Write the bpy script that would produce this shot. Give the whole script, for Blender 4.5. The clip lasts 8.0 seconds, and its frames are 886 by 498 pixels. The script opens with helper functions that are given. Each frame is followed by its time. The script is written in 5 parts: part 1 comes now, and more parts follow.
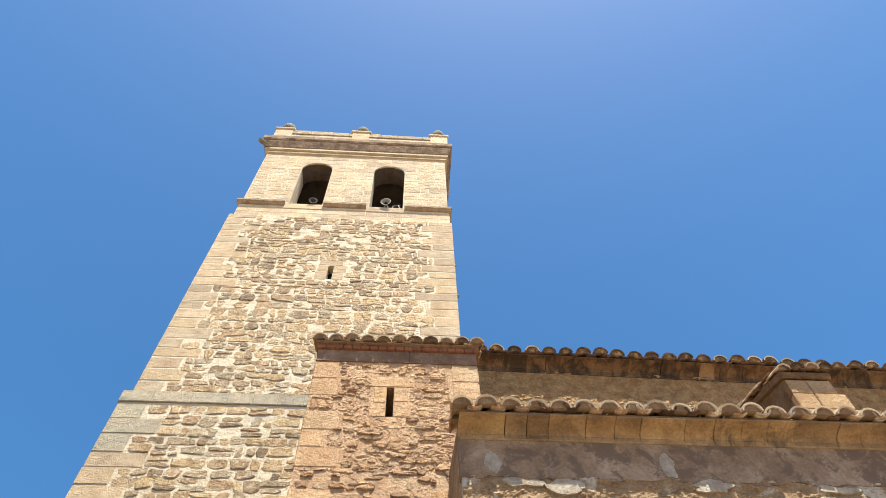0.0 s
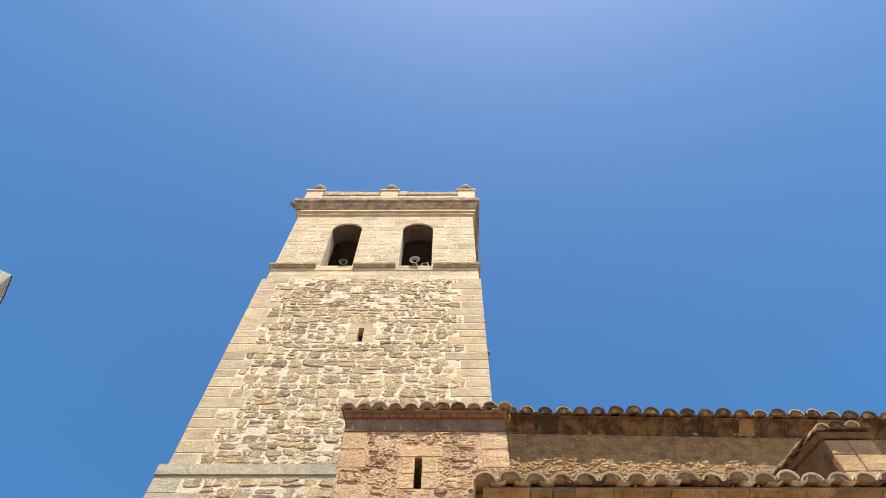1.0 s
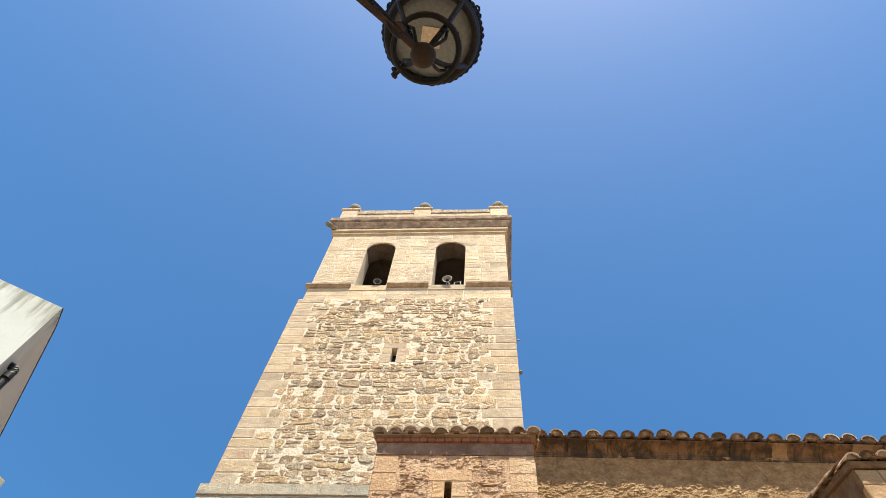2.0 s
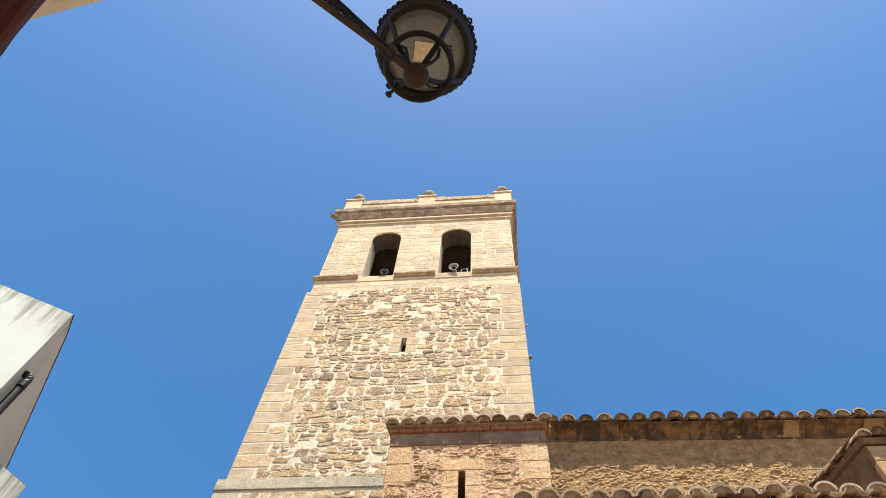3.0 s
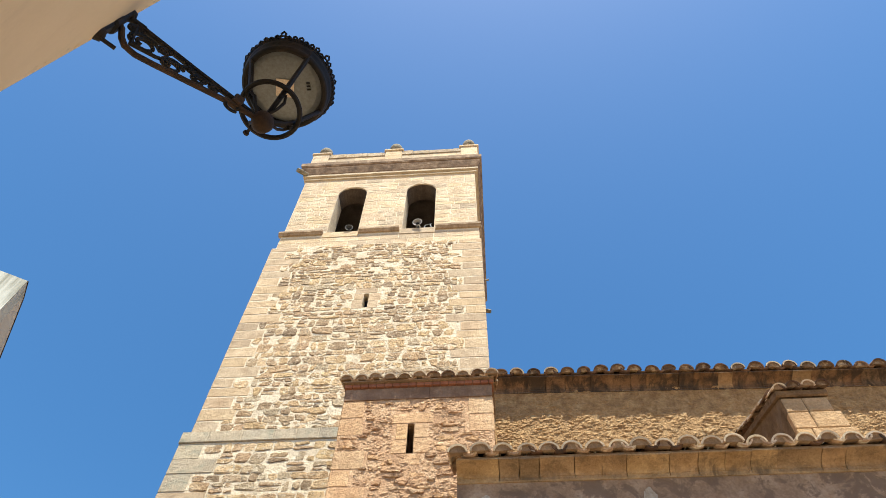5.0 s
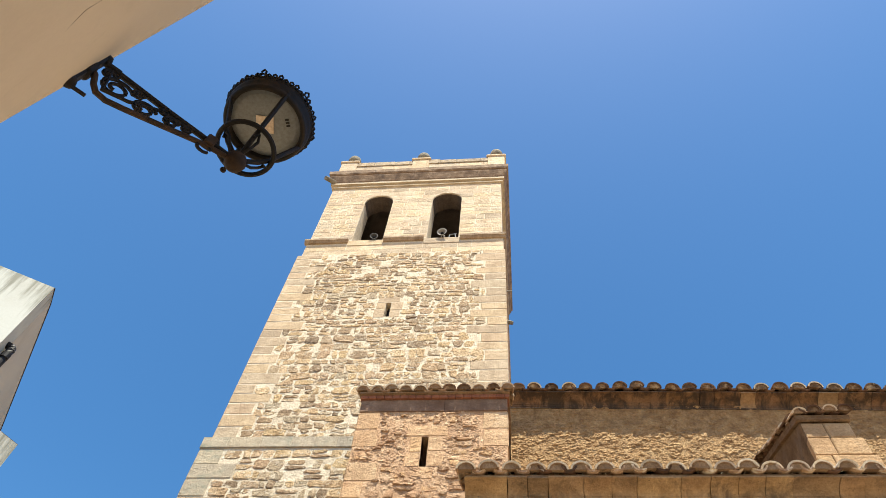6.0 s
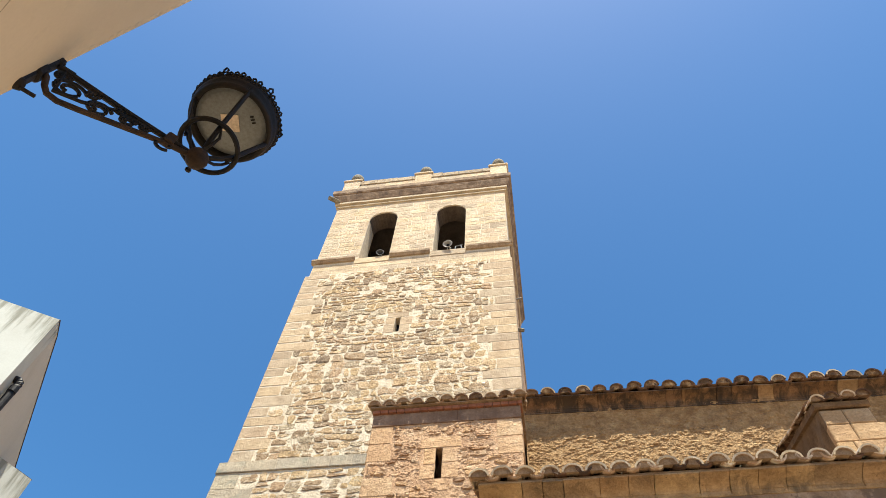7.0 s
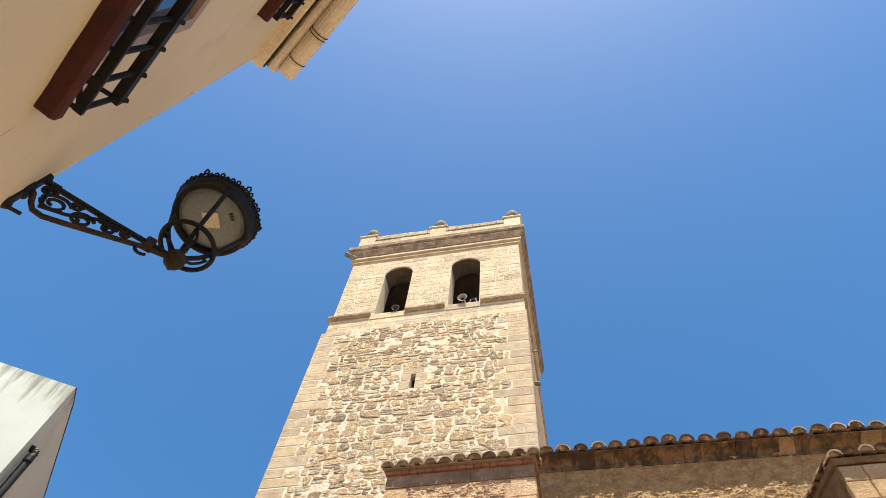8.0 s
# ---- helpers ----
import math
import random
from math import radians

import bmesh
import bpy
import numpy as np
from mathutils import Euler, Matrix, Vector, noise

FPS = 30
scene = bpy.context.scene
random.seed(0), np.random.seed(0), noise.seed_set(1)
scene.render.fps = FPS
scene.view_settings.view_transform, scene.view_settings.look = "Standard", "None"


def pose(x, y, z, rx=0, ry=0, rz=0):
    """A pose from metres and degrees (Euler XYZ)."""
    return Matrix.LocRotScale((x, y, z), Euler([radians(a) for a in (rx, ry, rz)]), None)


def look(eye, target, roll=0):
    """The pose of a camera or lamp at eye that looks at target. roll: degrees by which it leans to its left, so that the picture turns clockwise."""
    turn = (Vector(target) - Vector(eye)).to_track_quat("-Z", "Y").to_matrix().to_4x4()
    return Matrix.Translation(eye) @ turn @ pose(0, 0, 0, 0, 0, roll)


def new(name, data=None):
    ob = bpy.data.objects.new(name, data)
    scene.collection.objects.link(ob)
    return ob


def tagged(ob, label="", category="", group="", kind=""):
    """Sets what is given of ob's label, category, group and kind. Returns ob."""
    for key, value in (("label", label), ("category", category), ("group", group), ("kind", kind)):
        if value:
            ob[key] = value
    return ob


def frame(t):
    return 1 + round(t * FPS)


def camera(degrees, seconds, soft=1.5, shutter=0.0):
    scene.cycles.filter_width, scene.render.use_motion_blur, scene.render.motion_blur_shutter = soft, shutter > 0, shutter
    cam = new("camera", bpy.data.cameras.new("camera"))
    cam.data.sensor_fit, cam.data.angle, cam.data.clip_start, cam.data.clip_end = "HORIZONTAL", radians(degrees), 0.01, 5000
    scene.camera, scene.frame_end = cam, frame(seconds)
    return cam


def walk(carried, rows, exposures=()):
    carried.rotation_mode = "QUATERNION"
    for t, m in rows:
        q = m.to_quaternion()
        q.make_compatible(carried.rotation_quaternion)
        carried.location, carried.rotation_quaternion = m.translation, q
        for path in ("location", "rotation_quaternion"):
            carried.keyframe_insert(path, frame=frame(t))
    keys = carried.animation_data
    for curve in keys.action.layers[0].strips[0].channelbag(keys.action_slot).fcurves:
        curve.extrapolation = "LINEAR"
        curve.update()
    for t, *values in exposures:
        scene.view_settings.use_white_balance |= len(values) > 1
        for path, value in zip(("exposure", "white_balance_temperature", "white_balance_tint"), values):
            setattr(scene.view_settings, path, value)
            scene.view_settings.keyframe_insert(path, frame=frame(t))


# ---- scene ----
cam = camera(66.6, 8.0, soft=0.7)
PATH = [
    (0, (-1.426, -10.138, 1.951), (-1.324, -9.135, 3.679), -2.7),
    (0.5, (-1.316, -10.349, 2.096), (-1.325, -9.361, 3.835), -1.8),
    (1, (-1.132, -10.524, 2.067), (-1.146, -9.634, 3.858), 0.7),
    (1.5, (-1.134, -10.74, 1.986), (-1.171, -9.843, 3.773), 2.5),
    (2, (-0.938, -10.956, 1.957), (-1.063, -10.093, 3.757), 6.7),
    (2.2, (-0.893, -11.003, 1.955), (-1.03, -10.13, 3.749), 7.0),
    (3.3, (-0.92, -11.11, 2.014), (-1.057, -10.203, 3.791), 4.3),
    (3.5, (-0.925, -11.143, 1.976), (-1.037, -10.234, 3.754), 2.6),
    (4, (-0.767, -11.284, 1.91), (-0.916, -10.37, 3.683), 3.8),
    (4.5, (-0.513, -11.364, 1.899), (-0.652, -10.379, 3.634), 3.3),
    (4.7, (-0.414, -11.427, 1.824), (-0.489, -10.38, 3.527), -0.2),
    (5.8, (-0.018, -11.643, 1.901), (-0.227, -10.598, 3.594), 8.9),
    (6, (0.016, -11.64, 1.905), (-0.175, -10.613, 3.611), 7.1),
    (6.5, (0.073, -11.514, 1.891), (-0.201, -10.547, 3.62), 12.2),
    (7, (0.179, -11.467, 1.899), (-0.043, -10.485, 3.627), 5.4),
    (7.5, (0.37, -11.56, 1.877), (-0.014, -10.644, 3.612), 11.8),
    (8, (0.483, -11.661, 1.876), (0.214, -10.815, 3.668), 8.2),
]
EXPOSURE = 1.04
STOPS = ((0, 0.0), (1.0, -0.12), (1.5, -0.15), (2.0, -0.04), (3.5, 0.02), (4.5, 0.0), (6.5, 0.0), (8.0, -0.02))
walk(cam, [(t, look(eye, target, roll)) for t, eye, target, roll in PATH], [(t, EXPOSURE + v) for t, v in STOPS])

from mathutils import noise as mnoise

# ---- light ----
SUN_EL, SUN_AZ = 69.0, 11.0          # height of the sun; degrees east of the tower front's normal
world = bpy.data.worlds.new("sky")
scene.world = world
world.use_nodes = True
wn = world.node_tree
sky = wn.nodes.new("ShaderNodeTexSky")
sky.sky_type = "NISHITA"
sky.sun_disc = False
sky.sun_elevation = radians(SUN_EL)
sky.sun_rotation = radians(180 - SUN_AZ)
sky.altitude = 700
sky.air_density = 1.0
sky.dust_density = 1.8
sky.ozone_density = 3.4
wn.nodes["Background"].inputs["Strength"].default_value = 0.105
deep = wn.nodes.new("ShaderNodeHueSaturation")
deep.inputs["Saturation"].default_value = 1.26
deep.inputs["Hue"].default_value = 0.4935
wn.links.new(sky.outputs["Color"], deep.inputs["Color"])
wn.links.new(deep.outputs["Color"], wn.nodes["Background"].inputs["Color"])
sun = new("sun", bpy.data.lights.new("sun", "SUN"))
sun.data.energy = 5.3
sun.data.angle = radians(0.53)
sun.data.color = (1.0, 0.947, 0.795)
_e, _a = radians(SUN_EL), radians(SUN_AZ)
sun_way = Vector((math.cos(_e) * math.sin(_a), -math.cos(_e) * math.cos(_a), math.sin(_e)))
sun.matrix_world = look(sun_way * 60, (0, 0, 0))


# ---- materials ----
def ramp(nt, fac, stops):
    n = nt.nodes.new("ShaderNodeValToRGB")
    n.color_ramp.elements[0].position, n.color_ramp.elements[0].color = stops[0][0], (*stops[0][1], 1)
    n.color_ramp.elements[1].position, n.color_ramp.elements[1].color = stops[-1][0], (*stops[-1][1], 1)
    for p, c in stops[1:-1]:
        e = n.color_ramp.elements.new(p)
        e.color = (*c, 1)
    nt.links.new(fac, n.inputs["Fac"])
    return n.outputs["Color"]


def noise_tex(nt, vec, scale, detail=6.0, rough=0.6, distort=0.0):
    n = nt.nodes.new("ShaderNodeTexNoise")
    n.inputs["Scale"].default_value = scale
    n.inputs["Detail"].default_value = detail
    n.inputs["Roughness"].default_value = rough
    n.inputs["Distortion"].default_value = distort
    nt.links.new(vec, n.inputs["Vector"])
    return n.outputs["Fac"]


def mix(nt, kind, fac, a, b):
    n = nt.nodes.new("ShaderNodeMix")
    n.data_type, n.blend_type = "RGBA", kind
    for sock, v in ((n.inputs[0], fac), (n.inputs[6], a), (n.inputs[7], b)):
        if hasattr(v, "is_output"):
            nt.links.new(v, sock)
        elif isinstance(v, (int, float)):
            sock.default_value = v
        else:
            sock.default_value = (*v, 1)
    return n.outputs[2]


def maths(nt, op, a, b=0.0, clamp=False):
    n = nt.nodes.new("ShaderNodeMath")
    n.operation, n.use_clamp = op, clamp
    for sock, v in ((n.inputs[0], a), (n.inputs[1], b)):
        if hasattr(v, "is_output"):
            nt.links.new(v, sock)
        else:
            sock.default_value = v
    return n.outputs[0]


def surface(name, dark, base, light, rough=0.9, scale=3.0, fine=40.0, bump=0.02, spec=0.2, metal=0.0,
            vary=0.0, island=False, stain=None, stain_scale=0.7, stain_at=(0.52, 0.68), stretch=(1, 1, 1), crack=None, crack_at=(0.56, 0.64), grit=0.8):
    """A weathered surface: broad and fine noise between three colours, random value by piece, stains, bump."""
    m = bpy.data.materials.new(name)
    m.use_nodes = True
    nt = m.node_tree
    bsdf = nt.nodes["Principled BSDF"]
    geo = nt.nodes.new("ShaderNodeNewGeometry")
    vec = geo.outputs["Position"]
    broad = noise_tex(nt, vec, scale, 8, 0.65, 0.3)
    col = ramp(nt, broad, ((0.28, dark), (0.5, base), (0.74, light)))
    grain = noise_tex(nt, vec, fine, 5, 0.7)
    col = mix(nt, "MULTIPLY", grit, col, ramp(nt, grain, ((0.3, (0.66, 0.63, 0.6)), (0.62, (1, 1, 1)))))
    if vary:
        info = nt.nodes.new("ShaderNodeNewGeometry" if island else "ShaderNodeObjectInfo")
        rnd = info.outputs["Random Per Island" if island else "Random"]
        k = min(1.0, vary * 2.6)
        tint = lambda *c: tuple(1 + (q - 1) * k for q in c)
        v = ramp(nt, rnd, ((0.0, (1 - vary, 1 - vary * 1.08, 1 - vary * 1.12)), (0.22, tint(1.0, 0.9, 0.8)), (0.4, tint(0.94, 0.97, 0.98)), (0.58, tint(1.0, 0.88, 0.8)), (0.78, tint(1.1, 1.0, 0.8)), (1.0, (1 + vary * 0.7, 1 + vary * 0.55, 1 + vary * 0.35))))
        col = mix(nt, "MULTIPLY", 1.0, col, v)
    if stain:
        sc = nt.nodes.new("ShaderNodeMapping")
        sc.inputs["Scale"].default_value = stretch
        nt.links.new(vec, sc.inputs["Vector"])
        st = noise_tex(nt, sc.outputs["Vector"], stain_scale, 9, 0.7, 0.6)
        mask = ramp(nt, st, ((stain_at[0], (0, 0, 0)), (stain_at[1], (1, 1, 1))))
        col = mix(nt, "MIX", maths(nt, "MULTIPLY", mask, 0.85), col, stain)
    if crack:
        cm = nt.nodes.new("ShaderNodeMapping")
        cm.inputs["Scale"].default_value = (1, 1, 2.2)
        nt.links.new(vec, cm.inputs["Vector"])
        ck = noise_tex(nt, cm.outputs["Vector"], 8.5, 8, 0.72, 0.8)
        cmask = ramp(nt, ck, ((crack_at[0], (0, 0, 0)), (crack_at[1], (1, 1, 1))))
        col = mix(nt, "MIX", maths(nt, "MULTIPLY", cmask, 0.8), col, crack)
    nt.links.new(col, bsdf.inputs["Base Color"])
    bsdf.inputs["Roughness"].default_value = rough
    bsdf.inputs["Metallic"].default_value = metal
    bsdf.inputs["Specular IOR Level"].default_value = spec
    if bump:
        h1 = noise_tex(nt, vec, max(scale * 2.5, 6), 10, 0.72)
        h = maths(nt, "ADD", maths(nt, "MULTIPLY", h1, 1.0), maths(nt, "MULTIPLY", grain, 0.35))
        bn = nt.nodes.new("ShaderNodeBump")
        bn.inputs["Strength"].default_value = 1.0
        bn.inputs["Distance"].default_value = bump
        nt.links.new(h, bn.inputs["Height"])
        nt.links.new(bn.outputs["Normal"], bsdf.inputs["Normal"])
    return m


M_MORTAR = surface("lime_mortar", (0.56, 0.465, 0.335), (0.725, 0.625, 0.47), (0.82, 0.725, 0.565), scale=2.2, fine=20, bump=0.07, crack=(0.50, 0.375, 0.245), crack_at=(0.58, 0.66))
# tower rubble: dark flecks put the crevices' shadow into the stone colour
RUBBLE = dict(scale=6.0, fine=24, bump=0.11, vary=0.48, grit=0.5, crack=(0.18, 0.112, 0.065), crack_at=(0.555, 0.62), stain=(0.72, 0.62, 0.465), stain_scale=5.5, stain_at=(0.55, 0.62), stretch=(1, 1, 1.9))
M_STONE = surface("tower_rubble", (0.35, 0.252, 0.158), (0.55, 0.425, 0.283), (0.735, 0.615, 0.445), **RUBBLE)
M_STONE_J = surface("tower_rubble_far", (0.35, 0.252, 0.158), (0.55, 0.425, 0.283), (0.735, 0.615, 0.445), island=True, **RUBBLE)
M_QUOIN = surface("tower_ashlar", (0.37, 0.28, 0.185), (0.485, 0.38, 0.262), (0.61, 0.495, 0.355), scale=2.6, fine=28, bump=0.045, vary=0.2, grit=0.4, crack=(0.30, 0.21, 0.13), crack_at=(0.6, 0.68))
M_JOINT = surface("belfry_joint_lime", (0.55, 0.455, 0.335), (0.69, 0.59, 0.445), (0.78, 0.69, 0.54), scale=2.2, fine=20, bump=0.03)
M_ASHLAR = surface("belfry_ashlar", (0.44, 0.35, 0.245), (0.59, 0.485, 0.35), (0.71, 0.61, 0.465), scale=1.7, fine=24, bump=0.05, vary=0.24, grit=0.5, crack=(0.36, 0.26, 0.165), crack_at=(0.6, 0.66))
M_STRING = surface("string_course_stone", (0.20, 0.135, 0.085), (0.36, 0.265, 0.175), (0.54, 0.43, 0.305), scale=3.4, fine=26, bump=0.03, stain=(0.13, 0.09, 0.06), stain_scale=3.0, stain_at=(0.55, 0.68))
M_PLINTH = surface("plinth_ashlar", (0.36, 0.32, 0.25), (0.47, 0.41, 0.31), (0.60, 0.51, 0.38), scale=3.5, fine=26, bump=0.04, vary=0.14, stain=(0.30, 0.29, 0.22), stain_scale=2.5, stain_at=(0.5, 0.62))
M_PARAPET = surface("parapet_stone", (0.28, 0.225, 0.16), (0.44, 0.36, 0.26), (0.58, 0.49, 0.37), scale=4.0, fine=26, bump=0.05, vary=0.2, stain=(0.17, 0.14, 0.105), stain_scale=4.5, stain_at=(0.52, 0.64))
M_FINIAL = surface("finial_stone", (0.13, 0.12, 0.09), (0.24, 0.215, 0.165), (0.40, 0.35, 0.27), scale=6.0, fine=26, bump=0.03)
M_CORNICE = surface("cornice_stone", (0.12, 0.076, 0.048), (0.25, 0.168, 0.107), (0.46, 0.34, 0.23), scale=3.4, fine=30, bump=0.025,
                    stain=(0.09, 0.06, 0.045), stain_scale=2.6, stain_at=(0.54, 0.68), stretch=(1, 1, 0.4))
M_TURRET = surface("turret_rubble", (0.40, 0.24, 0.14), (0.59, 0.395, 0.245), (0.75, 0.56, 0.375), scale=4.5, fine=24, bump=0.09, vary=0.3, crack=(0.15, 0.08, 0.045), crack_at=(0.54, 0.62))
M_TURRET_J = surface("turret_rubble_far", (0.40, 0.24, 0.14), (0.59, 0.395, 0.245), (0.75, 0.56, 0.375), scale=4.5, fine=24, bump=0.09, vary=0.3, island=True, crack=(0.15, 0.08, 0.045), crack_at=(0.54, 0.62))
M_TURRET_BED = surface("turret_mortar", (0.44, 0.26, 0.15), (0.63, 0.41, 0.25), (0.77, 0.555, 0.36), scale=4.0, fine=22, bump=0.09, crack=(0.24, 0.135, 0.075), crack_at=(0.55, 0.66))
M_TURRET_Q = surface("turret_ashlar", (0.46, 0.29, 0.165), (0.62, 0.42, 0.25), (0.73, 0.53, 0.34), scale=3.0, fine=22, bump=0.07, vary=0.18, crack=(0.27, 0.16, 0.09), crack_at=(0.56, 0.64))
M_FRIEZE = surface("turret_frieze", (0.17, 0.105, 0.07), (0.26, 0.17, 0.115), (0.36, 0.25, 0.175), scale=3.0, fine=22, bump=0.03, vary=0.1,
                   stain=(0.15, 0.09, 0.06), stain_scale=2.6, stain_at=(0.48, 0.62))
M_BRICK = surface("eave_brick", (0.20, 0.085, 0.055), (0.29, 0.125, 0.08), (0.36, 0.18, 0.115), scale=5, fine=40, bump=0.012, vary=0.15)
M_TILE = surface("roof_tile", (0.24, 0.155, 0.105), (0.40, 0.275, 0.19), (0.56, 0.43, 0.31), scale=5, fine=30, bump=0.012, vary=0.18,
                 stain=(0.70, 0.63, 0.51), stain_scale=4.0, stain_at=(0.5, 0.6))
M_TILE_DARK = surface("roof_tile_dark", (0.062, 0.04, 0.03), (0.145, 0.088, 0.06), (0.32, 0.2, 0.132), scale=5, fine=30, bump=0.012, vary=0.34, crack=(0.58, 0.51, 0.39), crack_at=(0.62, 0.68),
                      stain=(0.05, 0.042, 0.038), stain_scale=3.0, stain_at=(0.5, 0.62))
M_LIP = surface("lichened_tile_lip", (0.44, 0.36, 0.25), (0.62, 0.54, 0.41), (0.74, 0.67, 0.54), scale=6, fine=30, bump=0.012, vary=0.2)
M_BED = surface("tile_bedding", (0.19, 0.125, 0.08), (0.28, 0.195, 0.125), (0.40, 0.30, 0.205), scale=5, fine=30, bump=0.03)
M_BED_PALE = surface("lichened_bedding", (0.09, 0.062, 0.042), (0.22, 0.152, 0.098), (0.62, 0.52, 0.38), scale=7, fine=24, bump=0.03, vary=0.35)
M_COVE = surface("cove_stone", (0.29, 0.205, 0.125), (0.45, 0.335, 0.215), (0.6, 0.465, 0.315), scale=2.8, fine=26, bump=0.05, vary=0.3, crack=(0.16, 0.11, 0.07), crack_at=(0.6, 0.68),
                 stain=(0.15, 0.11, 0.075), stain_scale=2.8, stain_at=(0.5, 0.66), stretch=(1, 1, 0.5))
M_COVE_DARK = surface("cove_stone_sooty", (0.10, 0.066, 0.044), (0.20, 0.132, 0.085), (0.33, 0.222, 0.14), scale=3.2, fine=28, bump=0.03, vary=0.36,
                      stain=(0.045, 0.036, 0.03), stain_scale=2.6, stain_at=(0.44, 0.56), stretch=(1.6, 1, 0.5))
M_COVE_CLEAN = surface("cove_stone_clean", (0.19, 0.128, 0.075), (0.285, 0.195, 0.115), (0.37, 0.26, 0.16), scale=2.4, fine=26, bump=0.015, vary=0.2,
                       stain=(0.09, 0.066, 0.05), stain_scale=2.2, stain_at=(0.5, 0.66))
M_NAVE = surface("nave_rubble_wall", (0.30, 0.175, 0.082), (0.51, 0.322, 0.155), (0.71, 0.495, 0.265), scale=5.0, fine=20, bump=0.11, crack=(0.24, 0.155, 0.09), crack_at=(0.54, 0.66))
M_AISLE = surface("aisle_rubble_wall", (0.30, 0.19, 0.105), (0.45, 0.305, 0.175), (0.60, 0.44, 0.275), scale=4, fine=22, bump=0.08, crack=(0.16, 0.1, 0.06),
                  stain=(0.74, 0.67, 0.56), stain_scale=0.9, stain_at=(0.57, 0.62))
M_RENDER_SHADE = surface("grey_render_and_eave_shade", (0.20, 0.125, 0.08), (0.35, 0.24, 0.16), (0.54, 0.41, 0.30), scale=2.2, fine=22, bump=0.025,
                   stain=(0.17, 0.115, 0.08), stain_scale=3.0, stain_at=(0.5, 0.56))
M_LIME = surface("white_lime_patch", (0.34, 0.27, 0.2), (0.5, 0.43, 0.345), (0.68, 0.61, 0.51), scale=5, fine=24, bump=0.05)
M_BOX = surface("buttress_render", (0.12, 0.075, 0.042), (0.22, 0.142, 0.08), (0.36, 0.24, 0.135), scale=3.0, fine=24, bump=0.08, crack=(0.09, 0.055, 0.035), crack_at=(0.57, 0.65),
                stain=(0.22, 0.16, 0.11), stain_scale=1.4, stain_at=(0.55, 0.7))
M_BUTT = surface("buttress_ashlar", (0.36, 0.235, 0.13), (0.50, 0.34, 0.19), (0.62, 0.44, 0.265), scale=3.0, fine=24, bump=0.05, vary=0.16, crack=(0.2, 0.12, 0.07), crack_at=(0.58, 0.68))
M_BEIGE = surface("beige_plaster", (0.63, 0.515, 0.345), (0.68, 0.565, 0.39), (0.71, 0.60, 0.425), scale=0.7, fine=60, bump=0.0, grit=0.12,
                  stain=(0.46, 0.38, 0.27), stain_scale=0.8, stain_at=(0.56, 0.78))
M_RED = surface("oxblood_paint", (0.036, 0.008, 0.008), (0.072, 0.014, 0.013), (0.125, 0.032, 0.026), scale=4, fine=60, bump=0.008, rough=0.65, spec=0.3)
M_IRON = surface("wrought_iron", (0.006, 0.006, 0.007), (0.012, 0.011, 0.011), (0.034, 0.024, 0.018), scale=9, fine=80, bump=0.003, rough=0.65, spec=0.25)
M_IRON_RUST = surface("rusty_iron", (0.022, 0.016, 0.012), (0.048, 0.031, 0.021), (0.09, 0.055, 0.034), scale=9, fine=70, bump=0.004, rough=0.75)
M_PLATE = surface("grey_lamp_plate", (0.16, 0.18, 0.2), (0.205, 0.23, 0.255), (0.24, 0.27, 0.3), scale=4, fine=60, bump=0.001, rough=0.5, spec=0.4)
M_PATCH = surface("pale_led_panel", (0.55, 0.46, 0.38), (0.66, 0.56, 0.47), (0.74, 0.65, 0.55), scale=20, fine=80, bump=0.003, rough=0.5)
M_BLACK = surface("black_plastic_and_slit_shade", (0.008, 0.008, 0.009), (0.014, 0.014, 0.016), (0.03, 0.03, 0.03), scale=6, fine=50, bump=0.001, rough=0.5)
# left horn's copy of the grey, darkened for the belfry shade around it
M_HORN_SHADED = surface("grey_horn_shaded", (0.035, 0.034, 0.032), (0.055, 0.053, 0.05), (0.09, 0.086, 0.08), scale=6, fine=50, bump=0.002, rough=0.6)
M_HORN = surface("grey_horn", (0.22, 0.21, 0.19), (0.29, 0.275, 0.25), (0.36, 0.34, 0.31), scale=6, fine=50, bump=0.002, rough=0.55)
M_CREAM = surface("cream_paint", (0.60, 0.50, 0.40), (0.74, 0.645, 0.53), (0.80, 0.715, 0.60), scale=4, fine=50, bump=0.004)
M_FRAME = surface("brown_window_frame", (0.26, 0.18, 0.14), (0.36, 0.26, 0.21), (0.44, 0.33, 0.27), scale=4, fine=50, bump=0.002, rough=0.5)
M_GROUND = surface("pale_paving", (0.255, 0.188, 0.118), (0.335, 0.248, 0.157), (0.41, 0.31, 0.2), scale=0.8, fine=12, bump=0.01)
# belfry inside: shade put into the colour so the openings read dark
M_BELFRY_SHADE = surface("belfry_interior_shade", (0.07, 0.055, 0.048), (0.12, 0.095, 0.08), (0.17, 0.14, 0.115), scale=2, fine=20, bump=0.02)


